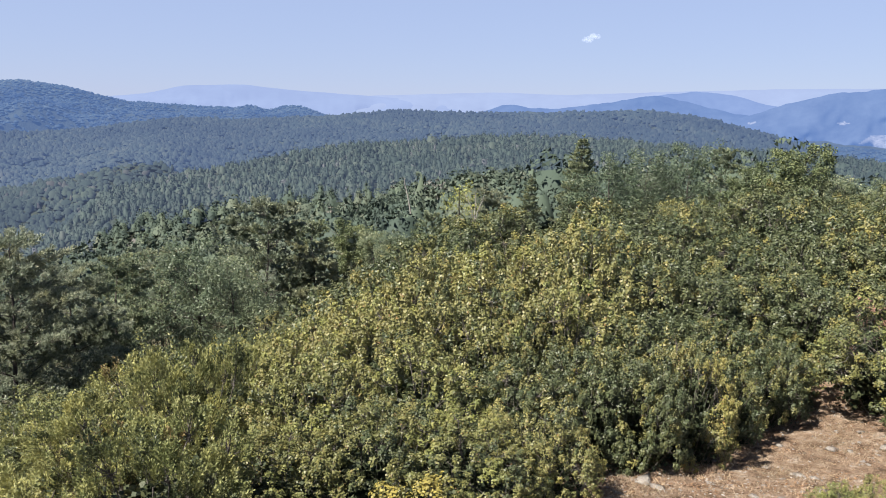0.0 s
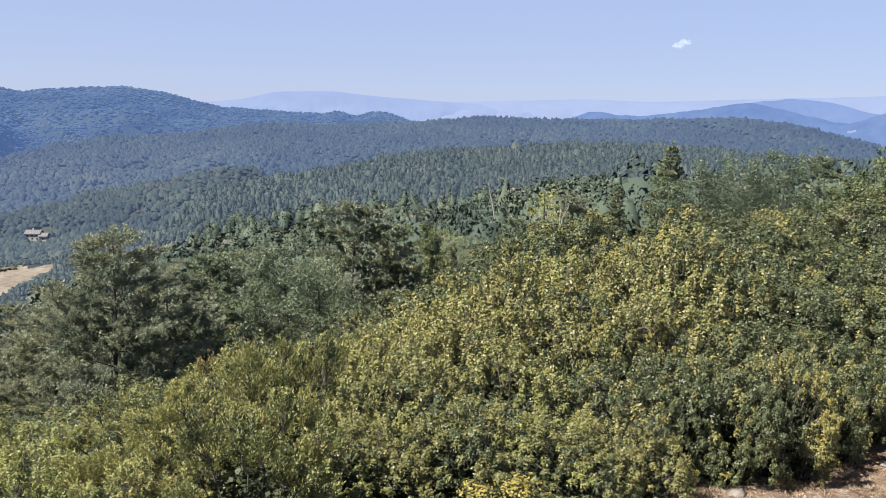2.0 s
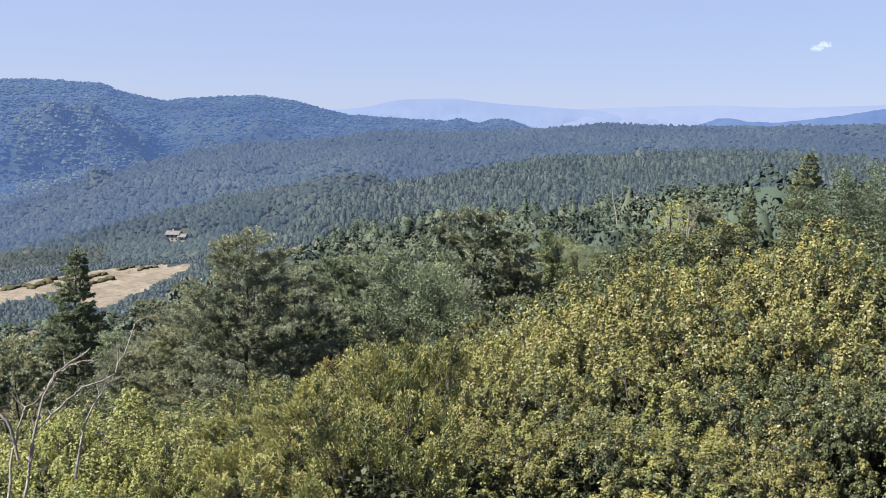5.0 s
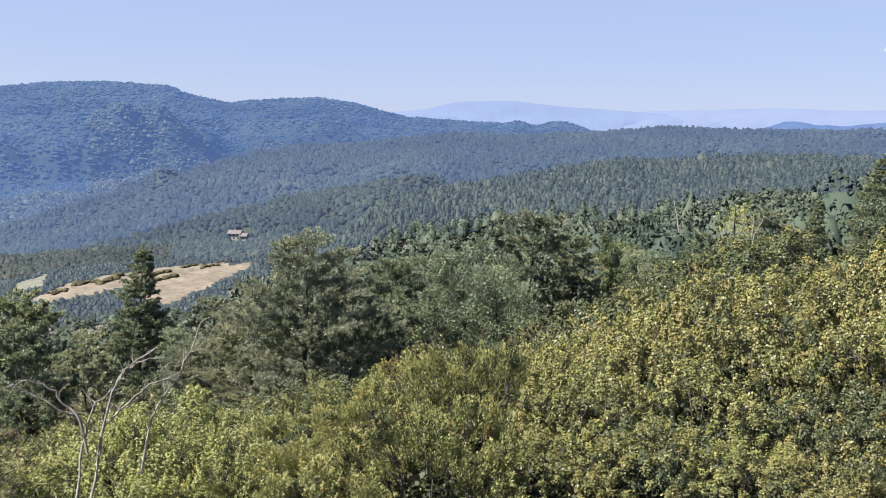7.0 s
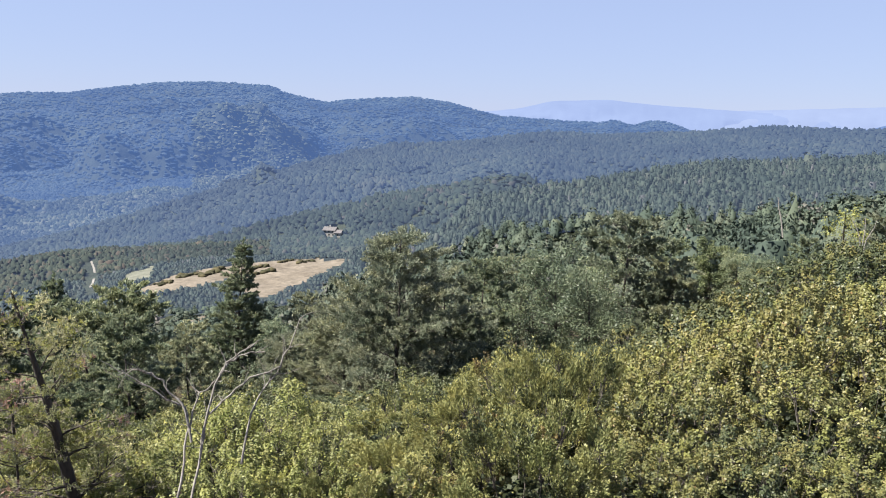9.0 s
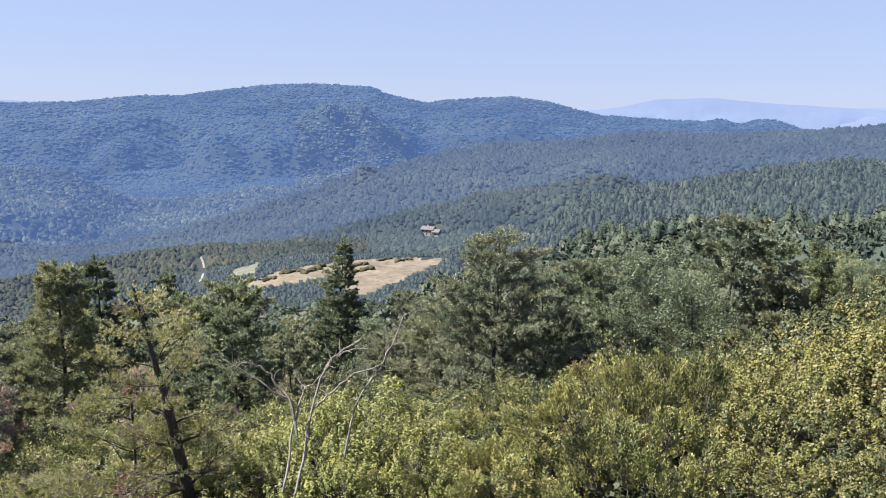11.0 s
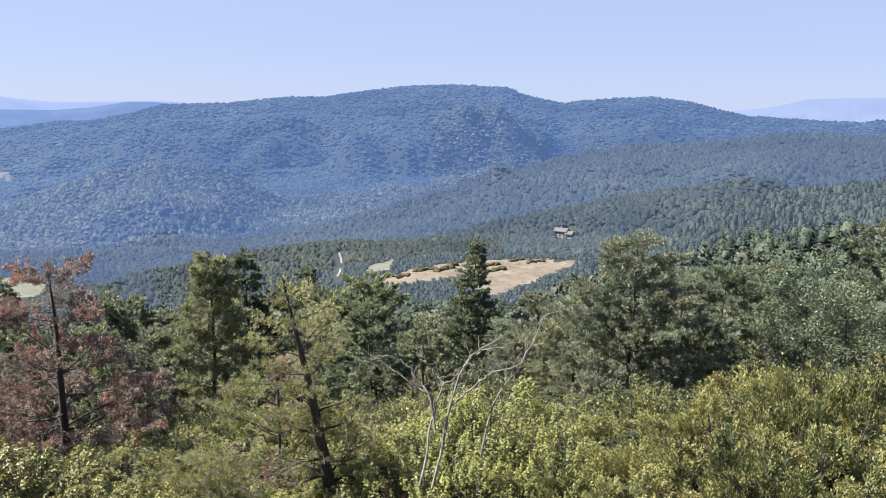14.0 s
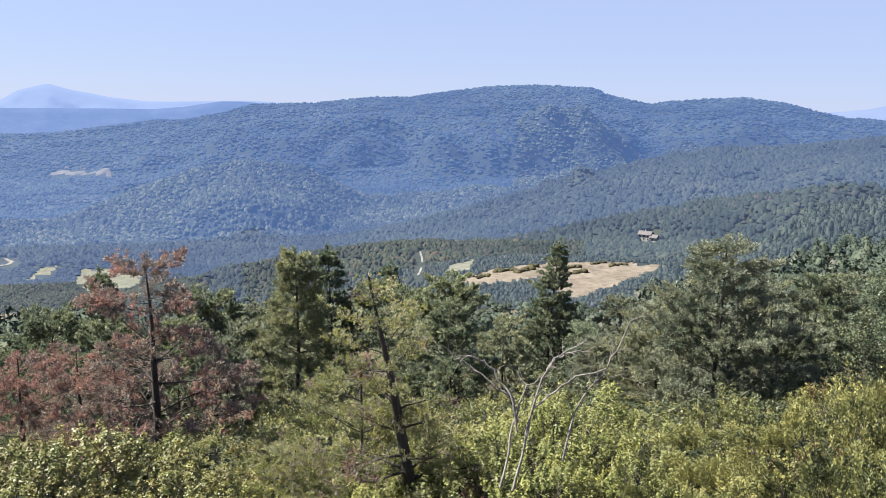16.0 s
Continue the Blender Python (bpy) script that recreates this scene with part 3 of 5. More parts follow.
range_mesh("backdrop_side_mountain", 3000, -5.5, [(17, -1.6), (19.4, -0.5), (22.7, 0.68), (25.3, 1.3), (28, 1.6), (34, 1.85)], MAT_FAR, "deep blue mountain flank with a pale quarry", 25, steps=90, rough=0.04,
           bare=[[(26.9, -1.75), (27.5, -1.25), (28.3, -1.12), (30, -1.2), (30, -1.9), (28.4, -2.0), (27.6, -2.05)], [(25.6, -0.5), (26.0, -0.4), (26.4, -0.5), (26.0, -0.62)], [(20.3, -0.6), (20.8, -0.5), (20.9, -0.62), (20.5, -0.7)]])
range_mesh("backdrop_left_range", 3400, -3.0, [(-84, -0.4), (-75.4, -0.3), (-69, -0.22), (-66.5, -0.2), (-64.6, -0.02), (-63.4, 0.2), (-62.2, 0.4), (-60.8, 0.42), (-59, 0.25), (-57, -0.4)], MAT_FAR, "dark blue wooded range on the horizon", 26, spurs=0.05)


# ---- woods ----
def woods(name, r0, r1, step, crown, seed, keep_low, band=None):
    """A wood of many crowns over the land between two distances. crown: width and height in metres at r0 and r1."""
    rs = np.random.RandomState(seed)
    (w0, h0), (w1, h1) = crown
    pts = []
    r = r0
    while r < r1:
        f = (r - r0) / (r1 - r0)
        gap = (w0 + (w1 - w0) * f) * step
        n = int(radians(116) * r / gap)
        pts.append(np.stack([rs.uniform(-81, 35, n), r + rs.uniform(-1.1, 1.1, n) * gap], -1))
        r += gap
    p = np.concatenate(pts)
    if band:
        p = p[band(p[:, 0], p[:, 1])]
    az, r = p[:, 0], p[:, 1]
    z = sheet(az, r)
    for key, (m, shape) in PLOTS.items():
        ok = ~(inside(az, r, shape) | inside(az, r * 1.012, shape) | inside(az, r * 1.025, shape))
        az, r, z = az[ok], r[ok], z[ok]
    for shape in CLEAR:
        ok = ~inside(az, r, shape)
        az, r, z = az[ok], r[ok], z[ok]
    # hollows behind a crest are thinly wooded
    look_el = np.degrees(np.arctan2(ZZ - EYE, np.maximum(RR, 1)))
    upto = np.maximum.accumulate(look_el, axis=0)
    col = np.clip(np.searchsorted(az_line, az), 0, na - 1)
    row = np.clip(np.searchsorted(r_line, r) - 2, 0, nr - 1)
    el_top = np.degrees(np.arctan2(z + h1 - EYE, r))
    seen = (el_top >= upto[row, col] - (0.3 if r0 > 600 else 0.05)) | (rs.uniform(0, 1, len(r)) < keep_low)
    az, r, z = az[seen], r[seen], z[seen]
    n = len(r)
    f = (r - r0) / (r1 - r0)
    w = (w0 + (w1 - w0) * f) * rs.uniform(0.65, 1.3, n) * 0.62
    h = (h0 + (h1 - h0) * f) * rs.uniform(0.7, 1.35, n) * 0.5
    for shape in SCRUB:
        bushy = inside(az, r, shape)
        w, h = np.where(bushy, w * 0.75, w), np.where(bushy, h * 0.5, h)
    at = np.stack([r * np.sin(np.radians(az)), r * np.cos(np.radians(az)), z + h * 0.75], -1)
    return at, w, h, rs


PEAK_V = np.array([(1, 0, -0.5), (0.2, 0.95, -0.3), (-0.85, 0.55, -0.6), (-0.7, -0.7, -0.4), (0.4, -0.9, -0.55), (0.25, 0.1, 0.8), (-0.4, -0.12, 0.72)])
PEAK_F = np.array([(0, 1, 5), (1, 6, 5), (1, 2, 6), (2, 3, 6), (3, 4, 6), (4, 5, 6), (4, 0, 5)])


def lumps(name, label, mat, at, w, h, rs):
    """Crowns as rough lumps: pointed conifers among rounded broad crowns, all of uneven size."""
    vs, fs, count = [], [], 0
    grove = smooth_noise(at[:, 0] / 260, at[:, 1] / 260, 77, 3)
    pointed = rs.uniform(0, 1, len(w)) < 0.38 + 0.3 * grove
    kinds = np.where(pointed, rs.randint(0, 4, len(w)), rs.randint(4, 9, len(w)))
    uneven = np.exp(rs.normal(0, 0.24, len(w)))
    w, h = w * uneven, h * np.where(pointed, 1.15, 0.8) * np.sqrt(uneven)
    for t in range(9):
        form_v, form_f = (PEAK_V, PEAK_F) if t < 4 else (ROUND_V, ROUND_F)
        u = form_v * (1 + rs.uniform(-0.3, 0.3, (len(form_v), 1)))
        sel = kinds == t
        size = np.stack([w[sel], w[sel] * rs.uniform(0.75, 1.25, sel.sum()), h[sel]], -1)
        v, f = spread(u, form_f, at[sel], turns(sel.sum(), rs, 0.3), size)
        vs.append(v); fs.append(f + count); count += len(v)
    return tagged(new(name, mesh_from(name, np.concatenate(vs), np.concatenate(fs), mat)), label, "forest", kind="stuff")


ROUND_V = np.array([(1, 0, -0.35), (0.3, 0.95, -0.2), (-0.8, 0.6, -0.4), (-0.75, -0.65, -0.3), (0.35, -0.95, -0.35), (0.45, 0.4, 0.55), (-0.5, 0.25, 0.62), (0.1, -0.5, 0.58)])
ROUND_F = np.array([(0, 1, 5), (1, 6, 5), (1, 2, 6), (2, 3, 6), (3, 7, 6), (3, 4, 7), (4, 0, 7), (0, 5, 7), (5, 6, 7)])
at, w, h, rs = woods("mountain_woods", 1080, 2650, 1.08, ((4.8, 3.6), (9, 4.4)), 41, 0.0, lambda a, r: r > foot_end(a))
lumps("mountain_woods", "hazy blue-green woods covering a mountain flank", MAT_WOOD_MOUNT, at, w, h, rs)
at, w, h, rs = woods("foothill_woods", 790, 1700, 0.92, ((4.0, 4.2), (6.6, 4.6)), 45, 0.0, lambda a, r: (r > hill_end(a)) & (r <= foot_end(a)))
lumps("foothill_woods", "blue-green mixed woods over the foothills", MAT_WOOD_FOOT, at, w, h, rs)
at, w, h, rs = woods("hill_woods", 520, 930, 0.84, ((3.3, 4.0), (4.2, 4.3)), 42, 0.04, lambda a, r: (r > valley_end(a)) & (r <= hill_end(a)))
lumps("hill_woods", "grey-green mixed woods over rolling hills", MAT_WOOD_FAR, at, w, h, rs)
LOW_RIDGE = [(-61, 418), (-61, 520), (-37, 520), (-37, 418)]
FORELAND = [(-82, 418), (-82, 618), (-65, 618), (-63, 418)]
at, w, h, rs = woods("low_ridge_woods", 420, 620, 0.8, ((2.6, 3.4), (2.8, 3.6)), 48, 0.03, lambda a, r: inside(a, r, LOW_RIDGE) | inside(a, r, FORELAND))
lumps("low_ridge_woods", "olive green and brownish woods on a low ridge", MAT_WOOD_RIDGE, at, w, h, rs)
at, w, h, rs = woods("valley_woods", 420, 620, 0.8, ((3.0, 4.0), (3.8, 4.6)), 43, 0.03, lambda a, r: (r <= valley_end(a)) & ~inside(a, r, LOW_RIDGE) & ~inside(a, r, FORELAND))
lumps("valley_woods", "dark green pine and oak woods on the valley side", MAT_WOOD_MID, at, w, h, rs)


# ---- crowns of the nearer woods: sprays of leaves round a stem ----
def spray_form(rs, n, conifer, k=1.0):
    """One tree, one unit high, as tufts of foliage with gaps."""
    t = rs.uniform(0.12, 1, n)
    rad = (0.42 * (1.03 - t) ** 0.75 if conifer else 0.42 * np.sqrt(np.maximum(0.02, 1 - ((t - 0.55) / 0.47) ** 2)))
    rad = rad * (0.55 + 0.45 * rs.uniform(0, 1, n) ** 0.4)
    a = rs.uniform(0, 2 * math.pi, n)
    at = np.stack([rad * np.cos(a), rad * np.sin(a), t], -1)
    rot = facing(at * [1, 1, 0] + rs.normal(0, 0.16, (n, 3)) + [0, 0, 0.22], rs)
    size = k * np.stack([rs.uniform(0.12, 0.2, n), rs.uniform(0.16, 0.26, n), rs.uniform(0.2, 0.5, n)], -1)
    v, f = spread(TRI_V, TRI_F, at, rot, size)
    return v, f


def near_woods(r0, r1, crown, seed, n_leaf, leaf, name, label, mat):
    at, w, h, rs = woods(name, r0, r1, 0.95, crown, seed, 0.04)
    vs, fs, tones, count = [], [], [], 0
    kinds = rs.randint(0, 6, len(w))
    grove = smooth_noise(at[:, 0] / 70, at[:, 1] / 70, seed, 3)
    tone = np.clip(0.45 + 0.2 * grove + rs.normal(0, 0.22, len(w)) - 0.12 * (kinds < 2), 0, 1)
    uneven = np.exp(rs.normal(0, 0.25, len(w)))
    at[:, 2] += h * 0.75 * (np.sqrt(uneven) - 1)
    w, h = w * uneven, h * np.sqrt(uneven)
    for t in range(6):
        u, uf = spray_form(rs, n_leaf, t < 2, leaf)
        knob, sides = (PEAK_V, PEAK_F) if t < 2 else (ROUND_V, ROUND_F)
        knob = knob * (1 + rs.uniform(-0.2, 0.2, (len(knob), 1))) * ([0.34, 0.34, 0.5] if t >= 2 else [0.3, 0.3, 0.55]) + [0, 0, 0.48]
        u, uf = np.concatenate([u, knob]), np.concatenate([uf, sides + len(u)])
        sel = kinds == t
        hh = h[sel] * 2
        pos = at[sel] - np.stack([0 * hh, 0 * hh, h[sel] * 0.75], -1)
        size = np.stack([w[sel] * 2.1, w[sel] * 2.1, hh], -1)
        v, f = spread(u, uf, pos, turns(sel.sum(), rs, 0.08), size)
        vs.append(v); fs.append(f + count); count += len(v)
        tones.append(np.repeat(tone[sel], len(u)))
    me = mesh_from(name, np.concatenate(vs), np.concatenate(fs), mat)
    me.attributes.new("tree_tone", "FLOAT", "POINT").data.foreach_set("value", np.concatenate(tones).astype(np.float32))
    return tagged(new(name, me), label, "forest", kind="stuff")


near_woods(125, 260, ((3.6, 4.9), (4.1, 5.1)), 44, 84, 0.6, "slope_woods", "dense green pine and oak woods falling down the slope", MAT_WOOD_NEAR)
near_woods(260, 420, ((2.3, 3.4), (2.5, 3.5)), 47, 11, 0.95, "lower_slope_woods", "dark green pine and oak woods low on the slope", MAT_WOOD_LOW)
near_woods(66, 125, ((3.4, 5.0), (3.8, 5.2)), 46, 200, 0.46, "upper_slope_woods", "dense green pines and oaks below the hilltop", MAT_WOOD_NEAR)


# ---- pines ----
def needle_tuft(blades, width, seed):
    """A brush of needles along x, one unit long, as narrow blades round a shoot."""
    rs = np.random.RandomState(seed)
    pts = []
    for k in range(blades):
        a, lean = 2.4 * k, 0.25 + 0.45 * rs.uniform()
        tip = np.array([math.cos(lean), math.sin(lean) * math.cos(a), math.sin(lean) * math.sin(a)]) * rs.uniform(0.75, 1.05)
        root = np.array([0.35 * rs.uniform(), 0, 0])
        side = np.cross(tip - root, rs.normal(size=3))
        side *= width / np.linalg.norm(side)
        pts += [root - side * 0.6, root + (tip - root) * 0.6 + side, tip]
    return np.array(pts), np.arange(3 * blades).reshape(blades, 3)


TUFT_FINE = needle_tuft(6, 0.115, 1)
TUFT_BROAD = needle_tuft(5, 0.17, 2)


def pine(name, label, tall, wide, needles, seed, bare=0.1, tuft=0.2, density=1.0, lean=(0, 0), whorls=12, flat=0.0, parts=None, droop=-0.02,
         category="tree", trunk_r=0.016, taper=0.55, wobble=0.025, rise=0.15, inner=0.25, fan=0.5, form=TUFT_BROAD, bough=(3, 6), bend=0.0):
    """A pine: tapered trunk, whorls of limbs in tiers, side twigs on them and brushes of needles on the twigs."""
    rs = np.random.RandomState(seed)
    root = tagged(new(name), label, category)
    trunk = crooked((0, 0, -0.6), (lean[0], lean[1], 1), tall + 0.6, 12, wobble, rs, bend if lean != (0, 0) else 0.03)
    rad = [max(0.012, tall * trunk_r * (1 - 0.93 * i / 12)) for i in range(13)]
    v, f = tubes([(trunk, rad)], 8)
    part("trunk", mesh_from("trunk", v, f, MAT_BARK, True), root)
    limbs, at, ways = [], [], []
    for k in range(whorls):
        a0, t0 = rs.uniform(0, 6.28), (k + 0.4 + rs.uniform(-0.25, 0.25)) / whorls
        count = rs.randint(*bough)
        for j in range(count):
            t = min(max(bare + (0.97 - bare) * (t0 + rs.normal(0, 0.12) / whorls), bare), 0.975)
            x = t * 12
            i = min(int(x), 11)
            p = trunk[i].lerp(trunk[i + 1], x - i)
            shape = (1 - t) ** taper if not flat else math.sqrt(max(0.05, 1 - ((t - 0.62) / 0.5) ** 2)) * (1 - flat) + flat * (1 - t) ** 0.5
            a = a0 + j * 6.283 / count + rs.normal(0, 0.3)
            ln = wide * 0.5 * shape * rs.uniform(0.55, 1.15) + 0.12
            up = rise + (0.3 + rise) * t + rs.normal(0, 0.09)
            line = crooked(p, (math.cos(a), math.sin(a), up), ln, 5, 0.13, rs, droop)
            r1 = max(0.008, rad[i] * 0.32)
            limbs.append((line, [r1 * (1 - 0.8 * q / 5) for q in range(6)]))
            side = Vector((-math.sin(a), math.cos(a), 0))
            n = int(4 + 5.5 * ln)
            for w in range(n + 1):
                s = inner + (1 - inner) * (w + rs.uniform(0.2, 0.8)) / (n + 0.5)
                s = min(s, 0.999) * 5
                q = min(int(s), 4)
                b = line[q].lerp(line[q + 1], s - q)
                d = (line[q + 1] - line[q]).normalized()
                way = (d * rs.uniform(0.4, 1.0) + side * (1 if w % 2 else -1) * rs.uniform(0.4, 1.0) + Vector(rs.normal(0, 0.16, 3)) + Vector((0, 0, 0.14))).normalized()
                if w == n:
                    way = d
                out = fan * ln * (1.2 - s / 5) * rs.uniform(0.5, 1.15) + 0.1
                e = b + way * out
                limbs.append(([b, b.lerp(e, 0.5) + Vector(rs.normal(0, 0.02, 3)), e], [r1 * 0.3, r1 * 0.22, r1 * 0.1]))
                m = rs.poisson(density * (3.5 + 14 * out))
                for g in np.sqrt(rs.uniform(0.06, 1.0, m)):
                    at.append(b + way * (out * g) + Vector(rs.normal(0, 0.03, 3)))
                    ways.append(way + Vector(rs.normal(0, 0.45, 3)) + Vector((0, 0, 0.35)))
    for _ in range(int(14 * density)):
        at.append(trunk[12] - Vector((0, 0, rs.uniform(0, 0.05 * tall))) + Vector(rs.normal(0, 0.04, 3)))
        ways.append(Vector((rs.normal(0, 0.4), rs.normal(0, 0.4), 1)))
    v, f = tubes(limbs, 3)
    part("branchwork", mesh_from("branchwork", v, f, MAT_BARK, True), root)
    at, ways = np.array([tuple(p) for p in at]), np.array([tuple(p) for p in ways])
    size = tuft * rs.uniform(0.65, 1.3, (len(at), 1)) * np.ones((1, 3))
    patch = smooth_noise(at[:, 0] / 1.6 + at[:, 2] / 2.1, at[:, 1] / 1.6 - at[:, 2] / 1.9, seed, 2)
    split = np.clip(0.5 + 0.32 * patch + rs.normal(0, 0.16, len(at)), 0, 1) if parts else np.zeros(len(at))
    for share0, share1, mat in (parts or [(0, 1.01, needles)]):
        sel = (split >= share0) & (split < share1)
        v, f = spread(*form, at[sel], along(ways[sel], rs), size[sel])
        part("crown", mesh_from("crown", v, f, mat), root)
    return root


def stand(ob, az, r, turn=0.0, scale=1.0, lift=0.0):
    ob.matrix_basis = Matrix.Translation(place(az, r, lift)) @ Matrix.Rotation(turn, 4, "Z") @ Matrix.Scale(scale, 4)
    return ob


def again(ob, az, r, turn, scale, label="", lift=0.0):
    c = copy_thing(ob, Matrix.Translation(place(az, r, lift)) @ Matrix.Rotation(turn, 4, "Z"))
    c.scale = (scale, scale, scale)
    return tagged(c, label)


# ---- broad crowns ----
def oak(name, label, tall, wide, leaf, leaves, mat, seed, bark=None, low=0.15):
    """A leafy tree: forked stem, limbs and side boughs that end in clumps of leaves with gaps between."""
    rs = np.random.RandomState(seed)
    bark = bark or MAT_BARK
    root = tagged(new(name), label, "tree")
    trunk = crooked((0, 0, -0.5), (0, 0, 1), tall * 0.85 + 0.5, 9, 0.07, rs, 0.05)
    rad = [tall * 0.017 * (1 - 0.85 * i / 9) for i in range(10)]
    v, f = tubes([(trunk, rad)], 7)
    part("trunk", mesh_from("trunk", v, f, bark, True), root)
    limbs, tips = [], [trunk[9], trunk[8]]
    for k in range(34):
        t = rs.uniform(low, 0.95)
        i = min(int(t * 9), 8)
        a = 2.4 * k + rs.normal(0, 0.3)
        reach = wide * 0.5 * math.sqrt(max(0.08, 1 - ((t - 0.5) / 0.55) ** 2)) * rs.uniform(0.6, 1.1)
        line = crooked(trunk[i], (math.cos(a), math.sin(a), 0.6), reach * 1.05, 4, 0.18, rs)
        limbs.append((line, [rad[i] * 0.4 * (1 - 0.8 * q / 4) for q in range(5)]))
        tips.append(line[4])
        for w in range(4):
            b = line[1 + w % 3].lerp(line[2 + w % 3], rs.uniform())
            way = (line[4] - line[0]).normalized() + Vector(rs.normal(0, 0.7, 3)) + Vector((0, 0, 0.4))
            e = b + way.normalized() * reach * rs.uniform(0.2, 0.42)
            limbs.append(([b, b.lerp(e, 0.5) + Vector(rs.normal(0, 0.03, 3)), e], [rad[i] * 0.16, rad[i] * 0.12, rad[i] * 0.05]))
            tips.append(e)
    v, f = tubes(limbs, 3)
    part("branchwork", mesh_from("branchwork", v, f, bark, True), root)
    tips = np.array([tuple(p) for p in tips])
    big = rs.uniform(0.55, 1.35, len(tips))
    pick = rs.choice(len(tips), leaves, p=big ** 2 / (big ** 2).sum())
    off = rs.normal(0, 1, (leaves, 3))
    off *= (rs.uniform(0.25, 1, (leaves, 1)) ** 0.5) / np.linalg.norm(off, axis=1, keepdims=True)
    at = tips[pick] + off * (big[pick] * wide)[:, None] * [0.085, 0.085, 0.062]
    v, f = spread(LEAF_V, LEAF_F, at, facing(off + rs.normal(0, 0.5, off.shape) + [0, 0, 0.5], rs), leaf * rs.uniform(0.7, 1.3, (leaves, 1)) * np.ones((1, 3)))
    part("crown", mesh_from("crown", v, f, mat), root)
    return root


# ---- shrubs ----
def shrub(name, label, tall, wide, leaf, sprays, per, groups, seed, upright=0.0, boughs=48, reach=0.2, bark=None, slim=False):
    """A shrub: stems from one foot, boughs, and on them many short leafy sprays, with dark gaps between the boughs."""
    rs = np.random.RandomState(seed)
    root = tagged(new(name), label, "shrub")
    k = np.arange(boughs)
    a, up = 2.4 * k + rs.normal(0, 0.25, boughs), 1 - 1.12 * (k + 0.4) / boughs
    flat = np.sqrt(np.maximum(0.0, 1 - up * up))
    lump = 1 + rs.normal(0, 0.2 if slim else 0.12, boughs)
    half = np.array([wide * 0.44, wide * 0.44, tall * 0.62])
    way = np.stack([flat * np.cos(a), flat * np.sin(a), up], -1)
    c = way * half * lump[:, None] * 0.84 + [0, 0, tall * 0.26]
    c[:, 2] = np.maximum(c[:, 2], 0.1)
    # sprays grow round the head of each bough
    mine = rs.choice(boughs, sprays)
    home = way[mine]
    puff = rs.normal(0, 1, (sprays, 3))
    puff /= np.linalg.norm(puff, axis=1, keepdims=True)
    turned = np.sum(puff * home, axis=1)
    puff = np.where((turned < -0.2)[:, None], puff - 2 * turned[:, None] * home, puff)
    girth = wide * (0.072 if slim else 0.088) * rs.uniform(0.7, 1.3, boughs)[mine]
    foot = c[mine] + puff * (girth * rs.uniform(0.35, 1.0, sprays) ** 0.6)[:, None] * [1, 1, 1.1 + 0.5 * upright]
    foot[:, 2] = np.maximum(foot[:, 2], 0.06)
    grow = home * 0.45 + puff * 0.45 + rs.normal(0, 0.24, (sprays, 3)) + [0, 0, 0.5 + 1.1 * upright]
    grow /= np.linalg.norm(grow, axis=1, keepdims=True)
    long = reach * rs.uniform(0.55, 1.15, sprays) * (1 + 0.5 * (rs.uniform(0, 1, sprays) < 0.1))
    # stems and boughs
    runs = []
    for i in range(boughs):
        e = Vector(c[i])
        b = Vector((e.x * 0.12, e.y * 0.12, -0.3))
        mid = b.lerp(e, 0.55) + Vector((0, 0, 0.12 * tall)) * rs.uniform(-0.5, 1) + Vector(rs.normal(0, 0.06, 3))
        runs.append(([b, b.lerp(mid, 0.5) + Vector(rs.normal(0, 0.04, 3)), mid, e], [0.026, 0.02, 0.014, 0.007]))
    for i in range(0, sprays, 2):
        p, q = Vector(c[mine[i]]), Vector(foot[i])
        runs.append(([p.lerp(q, -0.3), p.lerp(q, 0.5) + Vector(rs.normal(0, 0.02, 3)), q + Vector(grow[i]) * (long[i] * 0.7)], [0.007, 0.005, 0.002]))
    v, f = tubes(runs, 3)
    part("branchwork", mesh_from("branchwork", v, f, bark or MAT_STEM, True), root)
    # leaves deep inside, coloured darker to paint the shade between boughs
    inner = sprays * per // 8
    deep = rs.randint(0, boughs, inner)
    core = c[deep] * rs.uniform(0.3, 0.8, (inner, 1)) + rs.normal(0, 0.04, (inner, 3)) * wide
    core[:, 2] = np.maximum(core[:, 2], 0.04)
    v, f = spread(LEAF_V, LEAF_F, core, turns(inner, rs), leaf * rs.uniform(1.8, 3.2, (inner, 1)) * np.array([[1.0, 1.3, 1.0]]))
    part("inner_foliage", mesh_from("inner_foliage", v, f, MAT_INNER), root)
    # leaves round each spray, closer set towards its tip
    pick = np.repeat(np.arange(sprays), per)
    n = len(pick)
    s = rs.uniform(0.02, 1, n) ** 0.75
    ring = np.cross(grow[pick], rs.normal(0, 1, (n, 3)))
    ring /= np.linalg.norm(ring, axis=1, keepdims=True)
    thick = leaf * (0.4 + 1.7 * np.sqrt(np.maximum(0, 1.08 - s))) * rs.uniform(0.4, 1.1, n) * (1 - 0.35 * upright)
    at = foot[pick] + grow[pick] * (long[pick] * s)[:, None] + ring * thick[:, None]
    at[:, 2] = np.maximum(at[:, 2], 0.02)
    if slim:
        rot = along(grow[pick] + ring * 0.55 + rs.normal(0, 0.15, (n, 3)), rs)
    else:
        rot = facing(ring * 0.8 + grow[pick] * 0.75 + rs.normal(0, 0.3, (n, 3)) + [0, 0, 0.2], rs)
    size = leaf * rs.uniform(0.7, 1.3, (n, 1)) * np.array([[1.0, 0.85 if slim else 1.15, 1.0]])
    kind = (0.6 * rs.uniform(0, 1, boughs)[mine] + 0.4 * rs.uniform(0, 1, sprays))[pick]
